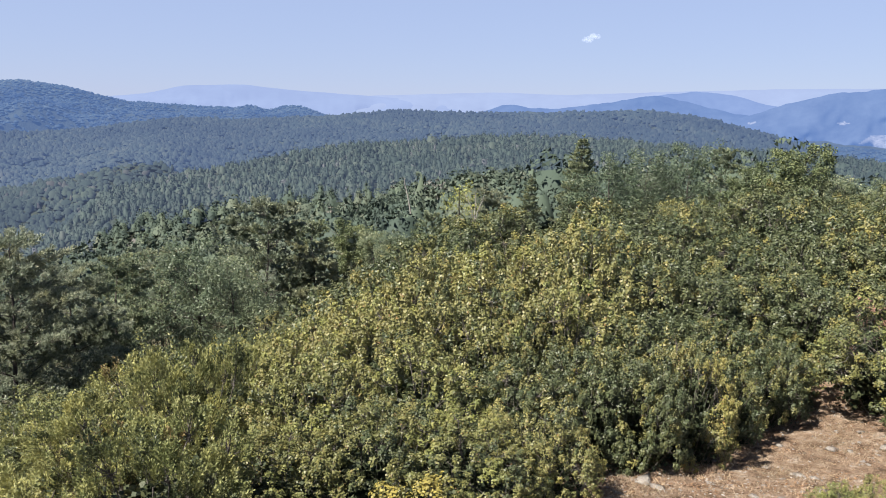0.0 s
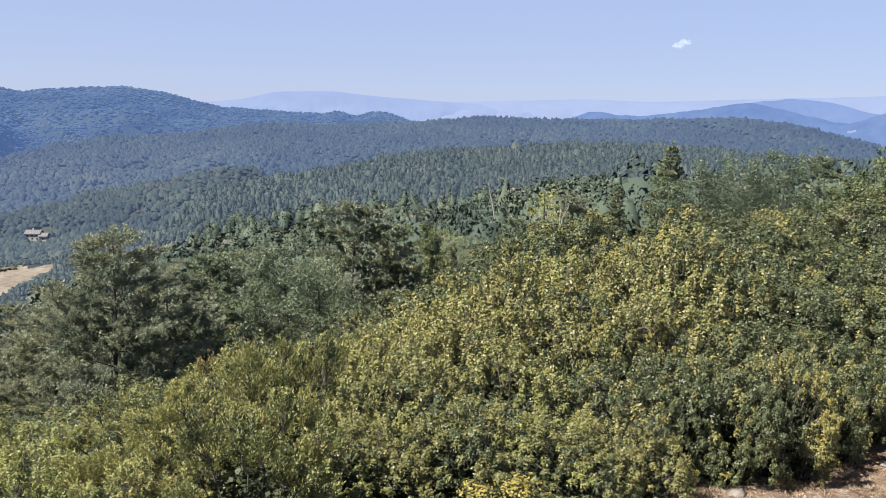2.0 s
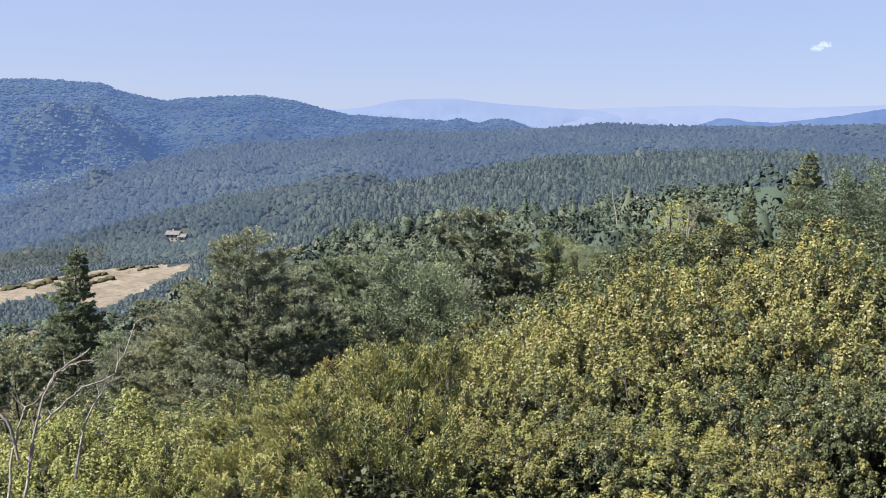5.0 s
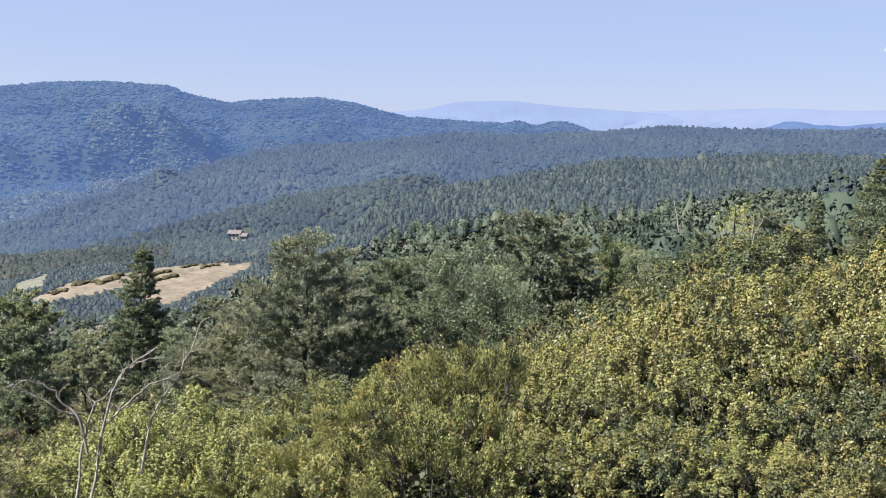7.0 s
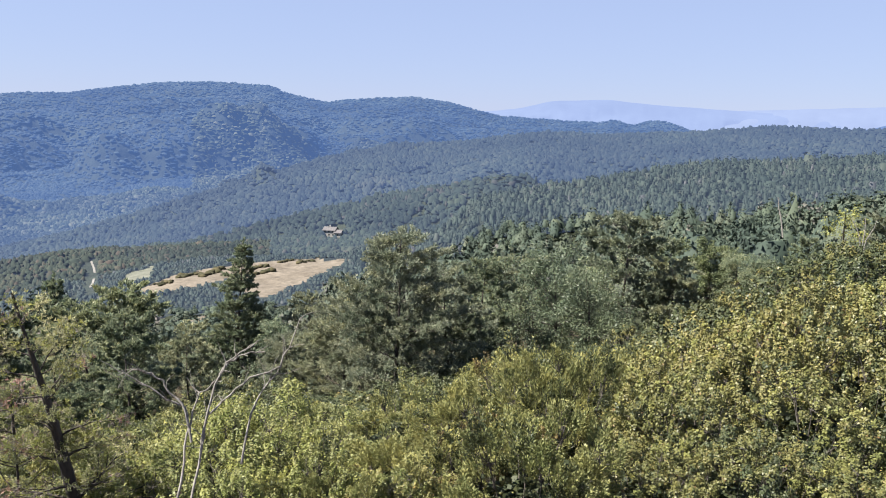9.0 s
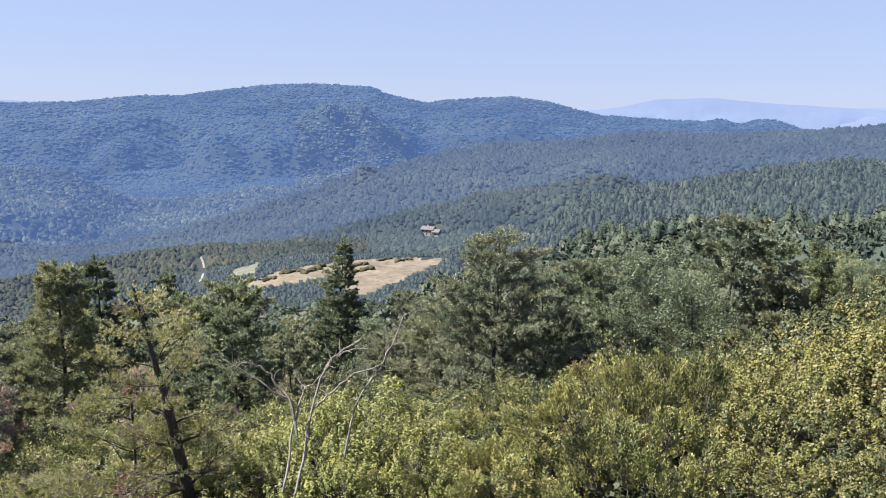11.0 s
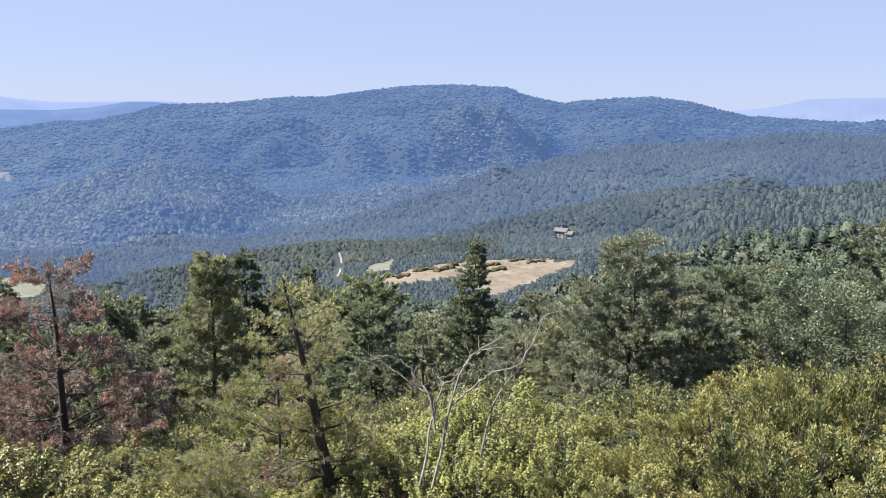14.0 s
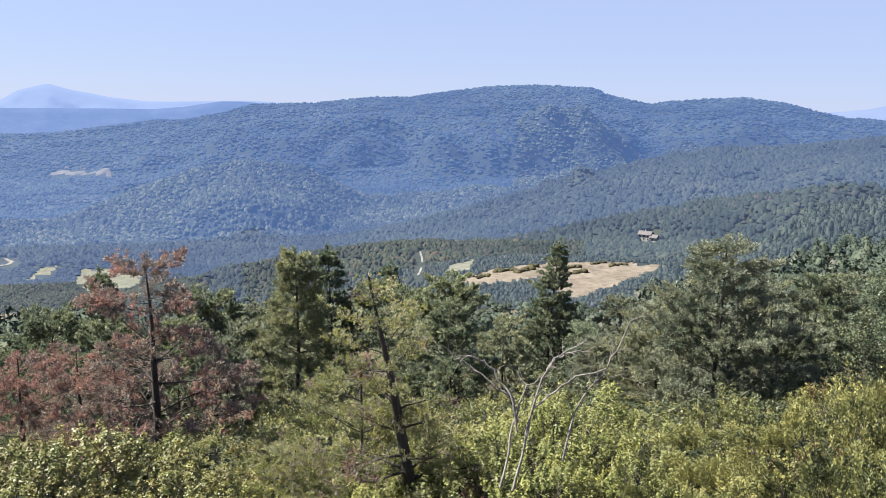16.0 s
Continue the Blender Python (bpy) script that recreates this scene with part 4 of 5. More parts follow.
    kind = np.argsort(np.argsort(kind)) / n
    for lo, hi, m in groups:
        sel = (kind >= lo) & (kind < hi)
        v, f = spread(LEAF_V, LEAF_F, at[sel], rot[sel], size[sel])
        part("foliage", mesh_from("foliage", v, f, m), root)
    return root


def tree_size(az, r, crown_el, tall):
    """The scale at which a plant that stands there reaches that height over the eye's level, in degrees."""
    return (EYE + r * math.tan(radians(crown_el)) - float(height(az, r))) / tall


# shrubs in the foreground: kinds are built once, then set out over the slope
YELLOW = "boxwood shrub with small yellowing green leaves on the slope"
GREEN = "dark green boxwood shrub with small glossy leaves"
HEATH = "upright olive green heath shrub below the hilltop"
box_a = shrub("boxwood_shrub", YELLOW, 2.1, 3.0, 0.041, 460, 62, [(0, 0.8, MAT_BOX_YELLOW), (0.8, 1.01, MAT_BOX_GREEN)], 101)
box_b = shrub("boxwood_shrub", YELLOW, 2.4, 3.2, 0.041, 480, 62, [(0, 0.25, MAT_BOX_BRIGHT), (0.25, 0.82, MAT_BOX_YELLOW), (0.82, 1.01, MAT_BOX_GREEN)], 102)
box_c = shrub("boxwood_shrub", GREEN, 2.2, 2.9, 0.041, 450, 62, [(0, 0.2, MAT_BOX_YELLOW), (0.2, 1.01, MAT_BOX_GREEN)], 103)
box_d = shrub("boxwood_shrub", "boxwood shrub with bright yellow-green leaves at the hill's edge", 2.1, 2.9, 0.037, 420, 64, [(0, 0.65, MAT_BOX_BRIGHT), (0.65, 1.01, MAT_BOX_YELLOW)], 110)
heath_a = shrub("heath_shrub", HEATH, 1.8, 2.4, 0.036, 600, 66, [(0, 0.85, MAT_HEATH), (0.85, 1.01, MAT_BOX_GREEN)], 104, upright=0.9, reach=0.27, boughs=26, slim=True)
heath_b = shrub("heath_shrub", "olive and brown upright heath shrub below the hilltop", 1.9, 2.5, 0.036, 600, 66, [(0, 0.74, MAT_HEATH), (0.74, 0.86, MAT_HEATH_BROWN), (0.86, 1.01, MAT_BOX_GREEN)], 111, upright=0.9, reach=0.27, boughs=26, slim=True)
far_box = shrub("boxwood_shrub", YELLOW, 2.3, 3.3, 0.056, 380, 40, [(0, 0.45, MAT_BOX_YELLOW), (0.45, 1.01, MAT_BOX_GREEN)], 105, reach=0.24)
far_green = shrub("boxwood_shrub", GREEN, 2.3, 3.2, 0.056, 370, 40, [(0, 0.16, MAT_BOX_YELLOW), (0.16, 1.01, MAT_BOX_GREEN)], 106, reach=0.24)
far_heath = shrub("heath_shrub", HEATH, 2.0, 2.6, 0.056, 330, 34, [(0, 0.6, MAT_HEATH), (0.6, 1.01, MAT_BOX_GREEN)], 107, upright=0.9, reach=0.45, slim=True)
lime = shrub("hawthorn_shrub", "bright lime green hawthorn with bare grey twigs", 2.2, 2.2, 0.036, 330, 46, [(0, 0.55, MAT_LIME), (0.55, 1.01, MAT_HEATH)], 108, upright=0.5, reach=0.34, boughs=30)

gold = shrub("golden_shrub", "small shrub with bright golden yellow leaves", 0.8, 0.9, 0.034, 90, 30, [(0, 1.01, MAT_GOLD)], 109, boughs=10, reach=0.16)
stand(gold, -1.6, 6.0, 0, 1.0, -0.05)
gold.scale.z = tree_size(-1.6, 6.0, -25.0, 0.85)
rusty = shrub("withered_shrub", "slim withered shrub with rust red leaves among boxwood", 2.2, 0.34, 0.045, 30, 18, [(0, 1.01, MAT_PINE_RED)], 112, boughs=12, reach=0.2)
stand(rusty, 28.7, 13.2, 0.0, tree_size(28.7, 13.2, -9.2, 2.2))
KINDS = (box_a, box_b, box_c, box_d, heath_a, heath_b, far_box, far_green, far_heath, lime)
for ob in KINDS:
    tagged(ob, group="shrubs on the hillside")
SHRUB_TALL = {box_a.name: 2.1, box_b.name: 2.4, box_c.name: 2.2, box_d.name: 2.1, heath_a.name: 1.8, heath_b.name: 1.9, far_box.name: 2.3, far_green.name: 2.3, far_heath.name: 2.0, lime.name: 2.2}
rs = np.random.RandomState(7)
used = set()


def set_out(ob, az, r, scale, crown_el=None):
    turn = rs.uniform(0, 6.28)
    if crown_el is not None:
        up = tree_size(az, r, crown_el + rs.normal(0, 0.35), SHRUB_TALL[ob.name])
        c = set_out(ob, az, r, scale)
        c.scale = (scale, scale, max(up, 0.3))
        return c
    if ob.name not in used:
        used.add(ob.name)
        return stand(ob, az, r, turn, scale, -0.12)
    return again(ob, az, r, turn, scale, "", -0.12)


# the belt of boxwood at the hill's edge rises away from the falling side
BOX_LINE = np.array([(-17, -20.6), (-15.6, -19.4), (-13.4, -17.5), (-8.5, -13.3), (-3, -10.7), (0, -9.5), (7.5, -6.8), (12.4, -5.2), (20, -4.6), (34, -4.4)])
for ob, az, r, sc, down in ((box_b, -12.0, 6.9, 0.5, 4.6), (box_a, -5.0, 7.0, 0.56, 8.5), (box_b, 2.2, 6.9, 0.52, 11.5), (box_a, 7.4, 7.4, 0.46, 13.0),
                            (box_a, -13.4, 8.4, 0.5, 1.3), (box_b, -8.6, 8.3, 0.62, 2.6), (box_b, -1.2, 8.5, 0.66, 5.4), (box_c, 5.6, 8.6, 0.62, 8.4), (box_c, 11.2, 9.2, 0.62, 9.0),
                            (box_b, -9.2, 10.0, 0.7, 0.0), (box_b, -4.0, 10.1, 0.8, 0.7), (box_a, 3.0, 10.2, 0.82, 3.3), (box_b, 8.6, 10.5, 0.8, 4.6), (box_c, 14.2, 10.9, 0.85, 6.4), (box_c, 18.2, 11.5, 0.75, 7.2), (box_c, 21.6, 12.2, 0.7, 7.6),
                            (box_b, -5.6, 12.3, 0.85, 0.0), (box_a, -1.0, 12.2, 0.92, 0.2), (box_b, 4.8, 12.5, 0.98, 1.2), (box_a, 10.4, 12.8, 0.98, 2.4), (box_c, 16.0, 13.2, 1.0, 4.0), (box_c, 20.0, 14.0, 1.0, 4.2), (box_c, 24.0, 14.0, 0.95, 4.8),
                            (box_b, 0.6, 15.0, 1.0, -0.1), (box_a, 5.2, 15.2, 1.05, 0.1), (box_b, 10.0, 15.5, 1.05, 0.6), (box_c, 15.0, 16.0, 1.05, 1.4), (box_c, 20.0, 16.5, 1.05, 1.6), (box_c, 25.5, 16.5, 1.05, 1.8), (box_c, 30.5, 17.0, 1.05, 1.8)):
    set_out(ob, az, r, sc, np.interp(az, BOX_LINE[:, 0], BOX_LINE[:, 1]) - down)
set_out(box_d, 30.5, 7.2, 0.33)
set_out(box_b, 31.0, 12.4, 0.9, -9.0)
set_out(box_c, 27.5, 15.5, 1.0, -8.0)
# behind it the shrubs thin out towards the valley
for r, left in ((18.5, 0), (21.5, 2), (24.5, 4), (28, 6), (33, 8), (39, 9)):
    for az in np.arange(left, 36, 160 / r):
        set_out(far_box if rs.uniform() < 0.18 else far_green, az + rs.normal(0, 1.2), r + rs.normal(0, 0.7), rs.uniform(0.85, 1.25))
for az, r in ((-6, 17), (-3, 20), (-7, 22), (-1, 24), (-5, 26), (2, 27), (-2, 29), (-9, 28), (3, 32), (-6, 33), (-1, 36), (5, 37)):
    set_out(far_green, az + rs.normal(0, 0.5), r, rs.uniform(0.85, 1.15))
# heath on the falling side
HEATH_LINE = np.array([(-60, -20.5), (-45, -20.8), (-34, -20.9), (-29, -20.1), (-24.5, -18.0), (-18.4, -16.4), (-14.7, -16), (-6, -14.5)])
for r, lo, hi, gap, down in ((6.3, -42, -14, 8.0, 5.0), (7.6, -50, -15, 7.5, 2.8), (9.3, -52, -13, 7.0, 1.2), (11.5, -54, -12, 6.5, 0.2), (14.2, -56, -8, 6.0, 0.0), (17.5, -56, -6, 6.0, 0.2), (21.0, -60, -4, 6.0, 0.4)):
    for az in np.arange(lo, hi, gap):
        kind = (heath_a if rs.uniform() < 0.6 else heath_b) if r < 12 else far_heath
        a = az + rs.normal(0, 1.0)
        set_out(kind, a, r + rs.normal(0, 0.3), rs.uniform(0.65, 0.85) if r < 11 else rs.uniform(0.85, 1.1), np.interp(a, HEATH_LINE[:, 0], HEATH_LINE[:, 1]) - down + rs.normal(0, 0.5))
# hawthorn and boxwood at the foot of the young pines
for ob, az, r, sc, el in ((lime, -44, 6.6, 0.72, -20.5), (lime, -40, 7.6, 0.72, -18.9), (lime, -49, 7.4, 0.6, -21.5), (lime, -37, 8.8, 0.75, -18.2), (lime, -42, 8.0, 0.62, -19.0), (box_d, -71.4, 7.4, 0.72, -19.5), (box_d, -75.5, 6.8, 0.66, -19.2), (box_d, -66, 6.6, 0.55, -22.5), (lime, -41.5, 6.1, 0.5, -23.5), (lime, -35.5, 6.6, 0.5, -22.5), (box_d, -31, 6.2, 0.5, -23),
                          (heath_a, -60, 6.6, 0.6, -24.5), (lime, -54, 6.4, 0.5, -24.5), (heath_a, -67.5, 9.3, 0.7, -22.6), (heath_b, -62, 9, 0.7, -23), (box_d, -80, 8.0, 0.75, -19), (heath_a, -34, 6.4, 0.6, -24),
                          (far_heath, -58, 12, 0.9, -22), (far_heath, -64, 11.5, 0.9, -22.5), (far_green, -70, 16, 0.9, -21), (far_green, -60, 17, 0.9, -21.5), (far_green, -53, 15, 0.9, -20.5), (far_heath, -77, 14, 0.9, -20.5),
                          (far_green, -48, 20, 1.0, -20), (far_green, -42, 22, 1.0, -19), (far_green, -36, 26, 1.0, -17.5), (far_green, -56, 22, 1.0, -19.5), (far_green, -64, 22, 1.0, -19.5),
                          (far_green, -50, 16.5, 1.0, -20.3), (far_green, -46.5, 14.5, 0.95, -20.6), (far_green, -44, 17, 1.05, -19.4), (far_green, -40.5, 15.5, 1.0, -19.6), (far_green, -38, 19, 1.05, -18.2), (far_green, -47, 25, 1.1, -17.6), (far_green, -40, 27, 1.1, -17),
                          (far_green, -33, 19, 1.0, -18.6), (far_green, -30, 17, 1.0, -19), (far_green, -26.5, 19, 1.0, -17.8), (far_green, -20, 24, 1.0, -15.6), (far_green, -15.5, 24, 1.0, -15.2), (far_green, -11.5, 25, 1.0, -14)):
    set_out(ob, az, r, sc, el)
# low boxwood along the edge of the bare patch
for ob, az, r, sc, el in ((box_c, 14.4, 9.2, 0.5, -15.0), (box_a, 17.4, 9.8, 0.52, -14.2), (box_c, 20.2, 10.8, 0.5, -14.0), (box_c, 22.7, 11.5, 0.45, -13.2)):
    set_out(ob, az, r, sc, el)
set_out(box_d, 28.4, 7.1, 0.31)


# ---- trees on the slope ----
pine_a = pine("pine_tree", "green pine tree with a pointed open crown and dark trunk", 6, 4.4, MAT_PINE_LIGHT, 201, whorls=15, density=2.3, tuft=0.125, taper=0.72, bare=0.2, form=TUFT_FINE, inner=0.1, bough=(4, 7))
pine_b = pine("pine_tree", "olive green pine tree with a broad crown", 7, 6.4, MAT_PINE_OLIVE, 202, flat=0.7, whorls=11, tuft=0.2, density=1.25, bare=0.15)
pine_e = pine("pine_tree", "bushy grey-green pine tree with branches to the ground", 5.5, 6.0, MAT_PINE_OLIVE, 208, whorls=13, tuft=0.14, density=1.9, taper=0.56, bare=0.1, rise=0.1, form=TUFT_FINE, inner=0.1, bough=(4, 7))
pine_c = pine("pine_tree", "tall slim dark pine tree among others", 9, 5.4, MAT_PINE, 203, whorls=17, tuft=0.2, density=1.3, taper=0.8, bare=0.12, inner=0.1, bough=(4, 7))
pine_d = pine("pine_tree", "green pine tree with a rounded crown", 6.5, 5.2, MAT_PINE, 206, whorls=9, tuft=0.2, flat=0.8, bare=0.22, density=1.25)
oak_a = oak("oak_tree", "grey-green leafy oak tree with a rounded crown", 6.5, 5.4, 0.1, 14500, MAT_OAK, 204)
oak_b = oak("oak_tree", "dark green leafy tree among pines", 6, 4.0, 0.11, 10500, MAT_PINE, 205)
oak_d = oak("round_pine_tree", "dark green pine with a dense rounded crown", 6, 3.6, 0.11, 12000, MAT_PINE_DARK, 209, low=0.35)
oak_c = oak("young_oak_tree", "young bright green leafy tree", 5, 2.6, 0.09, 4200, MAT_LIME, 207)
TALL = {oak_d.name: 6, pine_e.name: 5.5, pine_a.name: 6, pine_b.name: 7, pine_c.name: 9, pine_d.name: 6.5, oak_a.name: 6.5, oak_b.name: 6, oak_c.name: 5}
rs = np.random.RandomState(9)
TREES = [(pine_c, -39.5, 55, -8.8), (pine_e, -28.6, 21.5, -8.3), (pine_a, -58.1, 20.4, -9.7), (oak_a, -16.8, 32, -8.0), (oak_d, -6.4, 48, -7.0), (oak_b, -4.6, 47, -8.2), (pine_d, -64.2, 33, -12.4), (oak_c, 1.3, 40, -4.0), (pine_b, -12.4, 37, -6.5)]
MORE = [(pine_c, -55.0, 30, -9.6), (pine_c, -51.2, 38, -10.7), (oak_b, -47.6, 42, -11.4), (pine_d, -46.2, 25, -11.6), (pine_d, -49.0, 23, -12.6), (pine_d, -47.0, 17.5, -13.6), (pine_b, -43.2, 21, -14.8), (pine_e, -36.0, 30, -15.2), (pine_d, -51.5, 20, -14.2), (pine_b, -62.8, 21, -15.0), (pine_d, -70.5, 21, -14.2), (pine_c, -69.9, 30, -10.7), (oak_d, 23.0, 34, -0.7), (oak_d, 20.6, 36, -2.2), (pine_d, -74.5, 30, -13.2), (pine_d, -72.5, 36, -13.0),
        (pine_e, -24.6, 25, -10.4), (pine_e, -32.2, 25, -12.6), (pine_b, -33.5, 30, -14.5), (pine_d, -22.6, 30, -10.2), (pine_c, -21.9, 38, -9.6), (oak_b, -24.8, 28, -12.0), (oak_a, -18.8, 35, -9.2), (oak_b, -3.4, 42, -8.4), (oak_a, -14.4, 30, -9.6),
        (pine_d, -1.0, 44, -7.3), (pine_b, 3.7, 40, -5.6), (pine_c, 6.1, 46, -4.6), (pine_c, 9.4, 60, -1.7), (oak_a, 11.8, 34, -2.2), (oak_a, 14.0, 36, -1.9), (oak_a, 16.6, 38, -1.4), (pine_d, 19.0, 52, -2.4), (oak_b, 25.7, 40, -3.2),
        (pine_d, -9.6, 52, -8.0), (pine_b, -8.9, 36, -9.4), (pine_b, -19.5, 46, -9.6), (oak_b, -14, 46, -8.6), (pine_d, -52.0, 30, -12.4), (pine_b, -61.5, 33, -13.4), (oak_b, -56.5, 34, -13.5), (pine_d, -66.0, 30, -14.5),
        (oak_b, -42.5, 50, -15.6), (oak_b, -36.5, 48, -13.6), (pine_b, -34.5, 55, -12.4), (oak_a, -30, 46, -11.4), (oak_b, -77.5, 40, -13.6), (pine_b, -81, 34, -12.0), (oak_c, 4.8, 38, -6.0), (oak_b, 21.5, 44, -3.4),
        (oak_a, 28.5, 40, -3.4)]
first = set()
for ob, az, r, el in TREES + MORE:
    size = tree_size(az, r, el, TALL[ob.name])
    if ob.name in first:
        again(ob, az, r, rs.uniform(0, 6.28), size)
    else:
        first.add(ob.name)
        stand(ob, az, r, rs.uniform(0, 6.28), size)
WITHERED = [(0, 0.36, MAT_PINE_RED), (0.36, 1.01, MAT_PINE_GREY)]
red_a = pine("dead_pine_tree", "dead pine tree with rusty red needles and a dark trunk", 4.6, 4.2, None, 211, bare=0.16, tuft=0.105, density=2.1, whorls=11, taper=0.42, rise=-0.06, inner=0.3, droop=0.02, wobble=0.035, parts=WITHERED, form=TUFT_FINE, trunk_r=0.026)
stand(red_a, -67.8, 13.3, 0.5, tree_size(-67.8, 13.3, -9.9, 4.6))
red_b = pine("dead_pine_tree", "low dead pine tree with red-brown needles", 3.4, 3.8, None, 212, bare=0.3, tuft=0.1, flat=0.7, whorls=7, density=1.9, rise=0.0, inner=0.25, droop=0.0, parts=[(0, 0.75, MAT_PINE_RED), (0.75, 1.01, MAT_PINE_GREY)], form=TUFT_FINE, trunk_r=0.026)
stand(red_b, -75.4, 12.2, 0.5, tree_size(-75.4, 12.2, -15.6, 3.4))
again(red_a, -72.4, 15.4, 2.2, tree_size(-72.4, 15.4, -15.4, 4.6), "smaller dead pine tree with bare grey and rusty twigs")
snag = pine("leaning_pine_tree", "leaning young pine with a dark trunk and thin yellowing needles", 3.0, 1.5, None, 213, bare=0.3, tuft=0.05, density=2.4, taper=0.45, droop=0.0, lean=(-0.16, -0.2), whorls=9, trunk_r=0.034, inner=0.35, bend=0.02, bough=(2, 5),
            parts=[(0, 0.4, MAT_PINE_YELLOW), (0.4, 0.62, MAT_LIME), (0.62, 0.84, MAT_PINE_GREY), (0.84, 1.01, MAT_PINE_RED)], form=TUFT_FINE)
stand(snag, -49.0, 7.0, 0.0, tree_size(-52.6, 7.2, -10.9, 3.0))
young = pine("young_pine_tree", "young pine with pale yellowing needles", 2.0, 3.0, None, 214, bare=0.05, tuft=0.058, density=3.8, whorls=9, taper=0.6, trunk_r=0.012, inner=0.2, rise=0.1, parts=[(0, 0.5, MAT_PINE_YELLOW), (0.5, 0.75, MAT_LIME), (0.75, 1.01, MAT_PINE_GREY)], form=TUFT_FINE)
stand(young, -54.5, 7.4, 0.4, tree_size(-54.5, 7.4, -17.2, 2.0))
again(red_b, -45.6, 6.6, 1.0, 0.6 * tree_size(-45.6, 6.6, -22.2, 3.4), "small dead pine sapling with rusty red needles")
again(young, -59.5, 7.2, 2.0, 0.9 * tree_size(-59.5, 7.2, -22.0, 2.0))


# ---- the bare thorn bush ----
def at(az, el, r):
    a, e = radians(az), radians(el)
    return Vector((r * math.sin(a) * math.cos(e), r * math.cos(a) * math.cos(e), EYE + r * math.sin(e)))


def bare_bush(name, label, lines, thick, seed):
    """Bare sticks from one foot, each with small side twigs."""
    rs = np.random.RandomState(seed)
    root = tagged(new(name), label, "shrub")
    for line in lines:
        pts = [at(*p) for p in line]
        fine = []
        for a, b in zip(pts, pts[1:]):
            fine += [a.lerp(b, q / 3) + Vector(rs.normal(0, 0.006, 3)) for q in range(3)]
        fine.append(pts[-1])
        n = len(fine)
        runs = [(fine, [thick * (0.72 - 0.45 * i / n) for i in range(n)])]
        for i in range(3, n):
            for k in range(rs.randint(0, 2)):
                d = (fine[i] - fine[i - 1]).normalized() + Vector(rs.normal(0, 0.55, 3))
                runs.append((crooked(fine[i], d, rs.uniform(0.06, 0.24), 4, 0.2, rs), [thick * 0.3, thick * 0.25, thick * 0.2, thick * 0.15, thick * 0.1]))
        v, f = tubes(runs, 6)
        part("stick", mesh_from("stick", v, f, MAT_DEADWOOD, True), root)
    return root


bare_bush("bare_thorn_bush", "bare grey sticks of a dead thorn bush", [
    [(-45.2, -25.2, 6.25), (-44.5, -22.0, 6.24), (-44.0, -19.9, 6.24), (-43.4, -18.8, 6.24), (-42.4, -18.0, 6.24)],
    [(-44.3, -25.4, 6.29), (-43.5, -22.1, 6.29), (-43.0, -20.2, 6.29), (-41.5, -19.0, 6.29), (-40.2, -18.1, 6.28), (-38.1, -17.4, 6.28), (-37.2, -15.5, 6.27), (-36.7, -14.3, 6.27)],
    [(-43.6, -22.4, 6.29), (-43.0, -20.2, 6.29), (-42.5, -18.3, 6.29), (-41.6, -17.0, 6.29), (-40.3, -16.2, 6.28), (-39.5, -15.6, 6.28)],
    [(-42.1, -17.6, 6.29), (-41.5, -16.9, 6.29), (-40.5, -16.5, 6.28), (-39.1, -16.4, 6.28)],
    [(-40.9, -23.4, 6.34), (-40.1, -20.3, 6.33), (-39.3, -18.9, 6.33), (-38.0, -17.3, 6.33)],
    [(-44.1, -21.7, 6.24), (-44.5, -19.5, 6.24), (-45.7, -18.9, 6.25), (-47.0, -17.9, 6.25), (-48.3, -16.9, 6.25)],
    [(-44.2, -21.0, 6.19), (-44.6, -19.3, 6.19), (-45.4, -18.6, 6.20), (-45.8, -17.8, 6.20), (-46.5, -17.3, 6.20), (-47.6, -17.0, 6.20), (-48.5, -17.2, 6.20)],
], 0.0125, 301)
bare_bush("bare_dead_tree", "bleached bare branches among the trees", [
    [(2.0, -9, 37), (2.2, -7.4, 37), (2.0, -6.6, 37), (1.6, -5.9, 37)], [(2.3, -9, 37), (2.5, -7.2, 37), (2.9, -6.4, 37), (3.0, -5.9, 37)], [(2.2, -9, 37), (2.35, -7.5, 37), (2.4, -6.7, 37), (2.35, -5.8, 37)],
    [(5.2, -9, 35), (4.7, -7.9, 35), (4.1, -7.6, 35), (3.6, -7.7, 35)]], 0.035, 302)
bare_bush("bare_dead_tree", "thin bleached dead tree trunk", [[(-2.2, -7.4, 52), (-2.4, -6.2, 52), (-2.6, -5.5, 52), (-2.7, -4.8, 52)]], 0.07, 303)


# ---- the farmhouse in the valley ----
def slab(bm, x0, x1, y0, y1, z0, z1):
    r = bmesh.ops.create_cube(bm, size=1)
    bmesh.ops.transform(bm, matrix=Matrix.Translation(((x0 + x1) / 2, (y0 + y1) / 2, (z0 + z1) / 2)) @ Matrix.Diagonal((x1 - x0, y1 - y0, z1 - z0, 1)), verts=r["verts"])


def made(name, bm, mat, parent, label=""):
    me = bpy.data.meshes.new(name)
    bm.to_mesh(me)
    bm.free()
    me.materials.append(mat)
    return part(name, me, parent, label)


MAT_WALL = ground_material("stone_wall", [(0.3, (0.3, 0.29, 0.27)), (0.7, (0.42, 0.4, 0.37))], 0.6, 3, bump_height=0.05)
MAT_TILES = ground_material("clay_tiles", [(0.3, (0.1, 0.095, 0.1)), (0.7, (0.15, 0.14, 0.145))], 0.8, 5, bump_height=0.06)
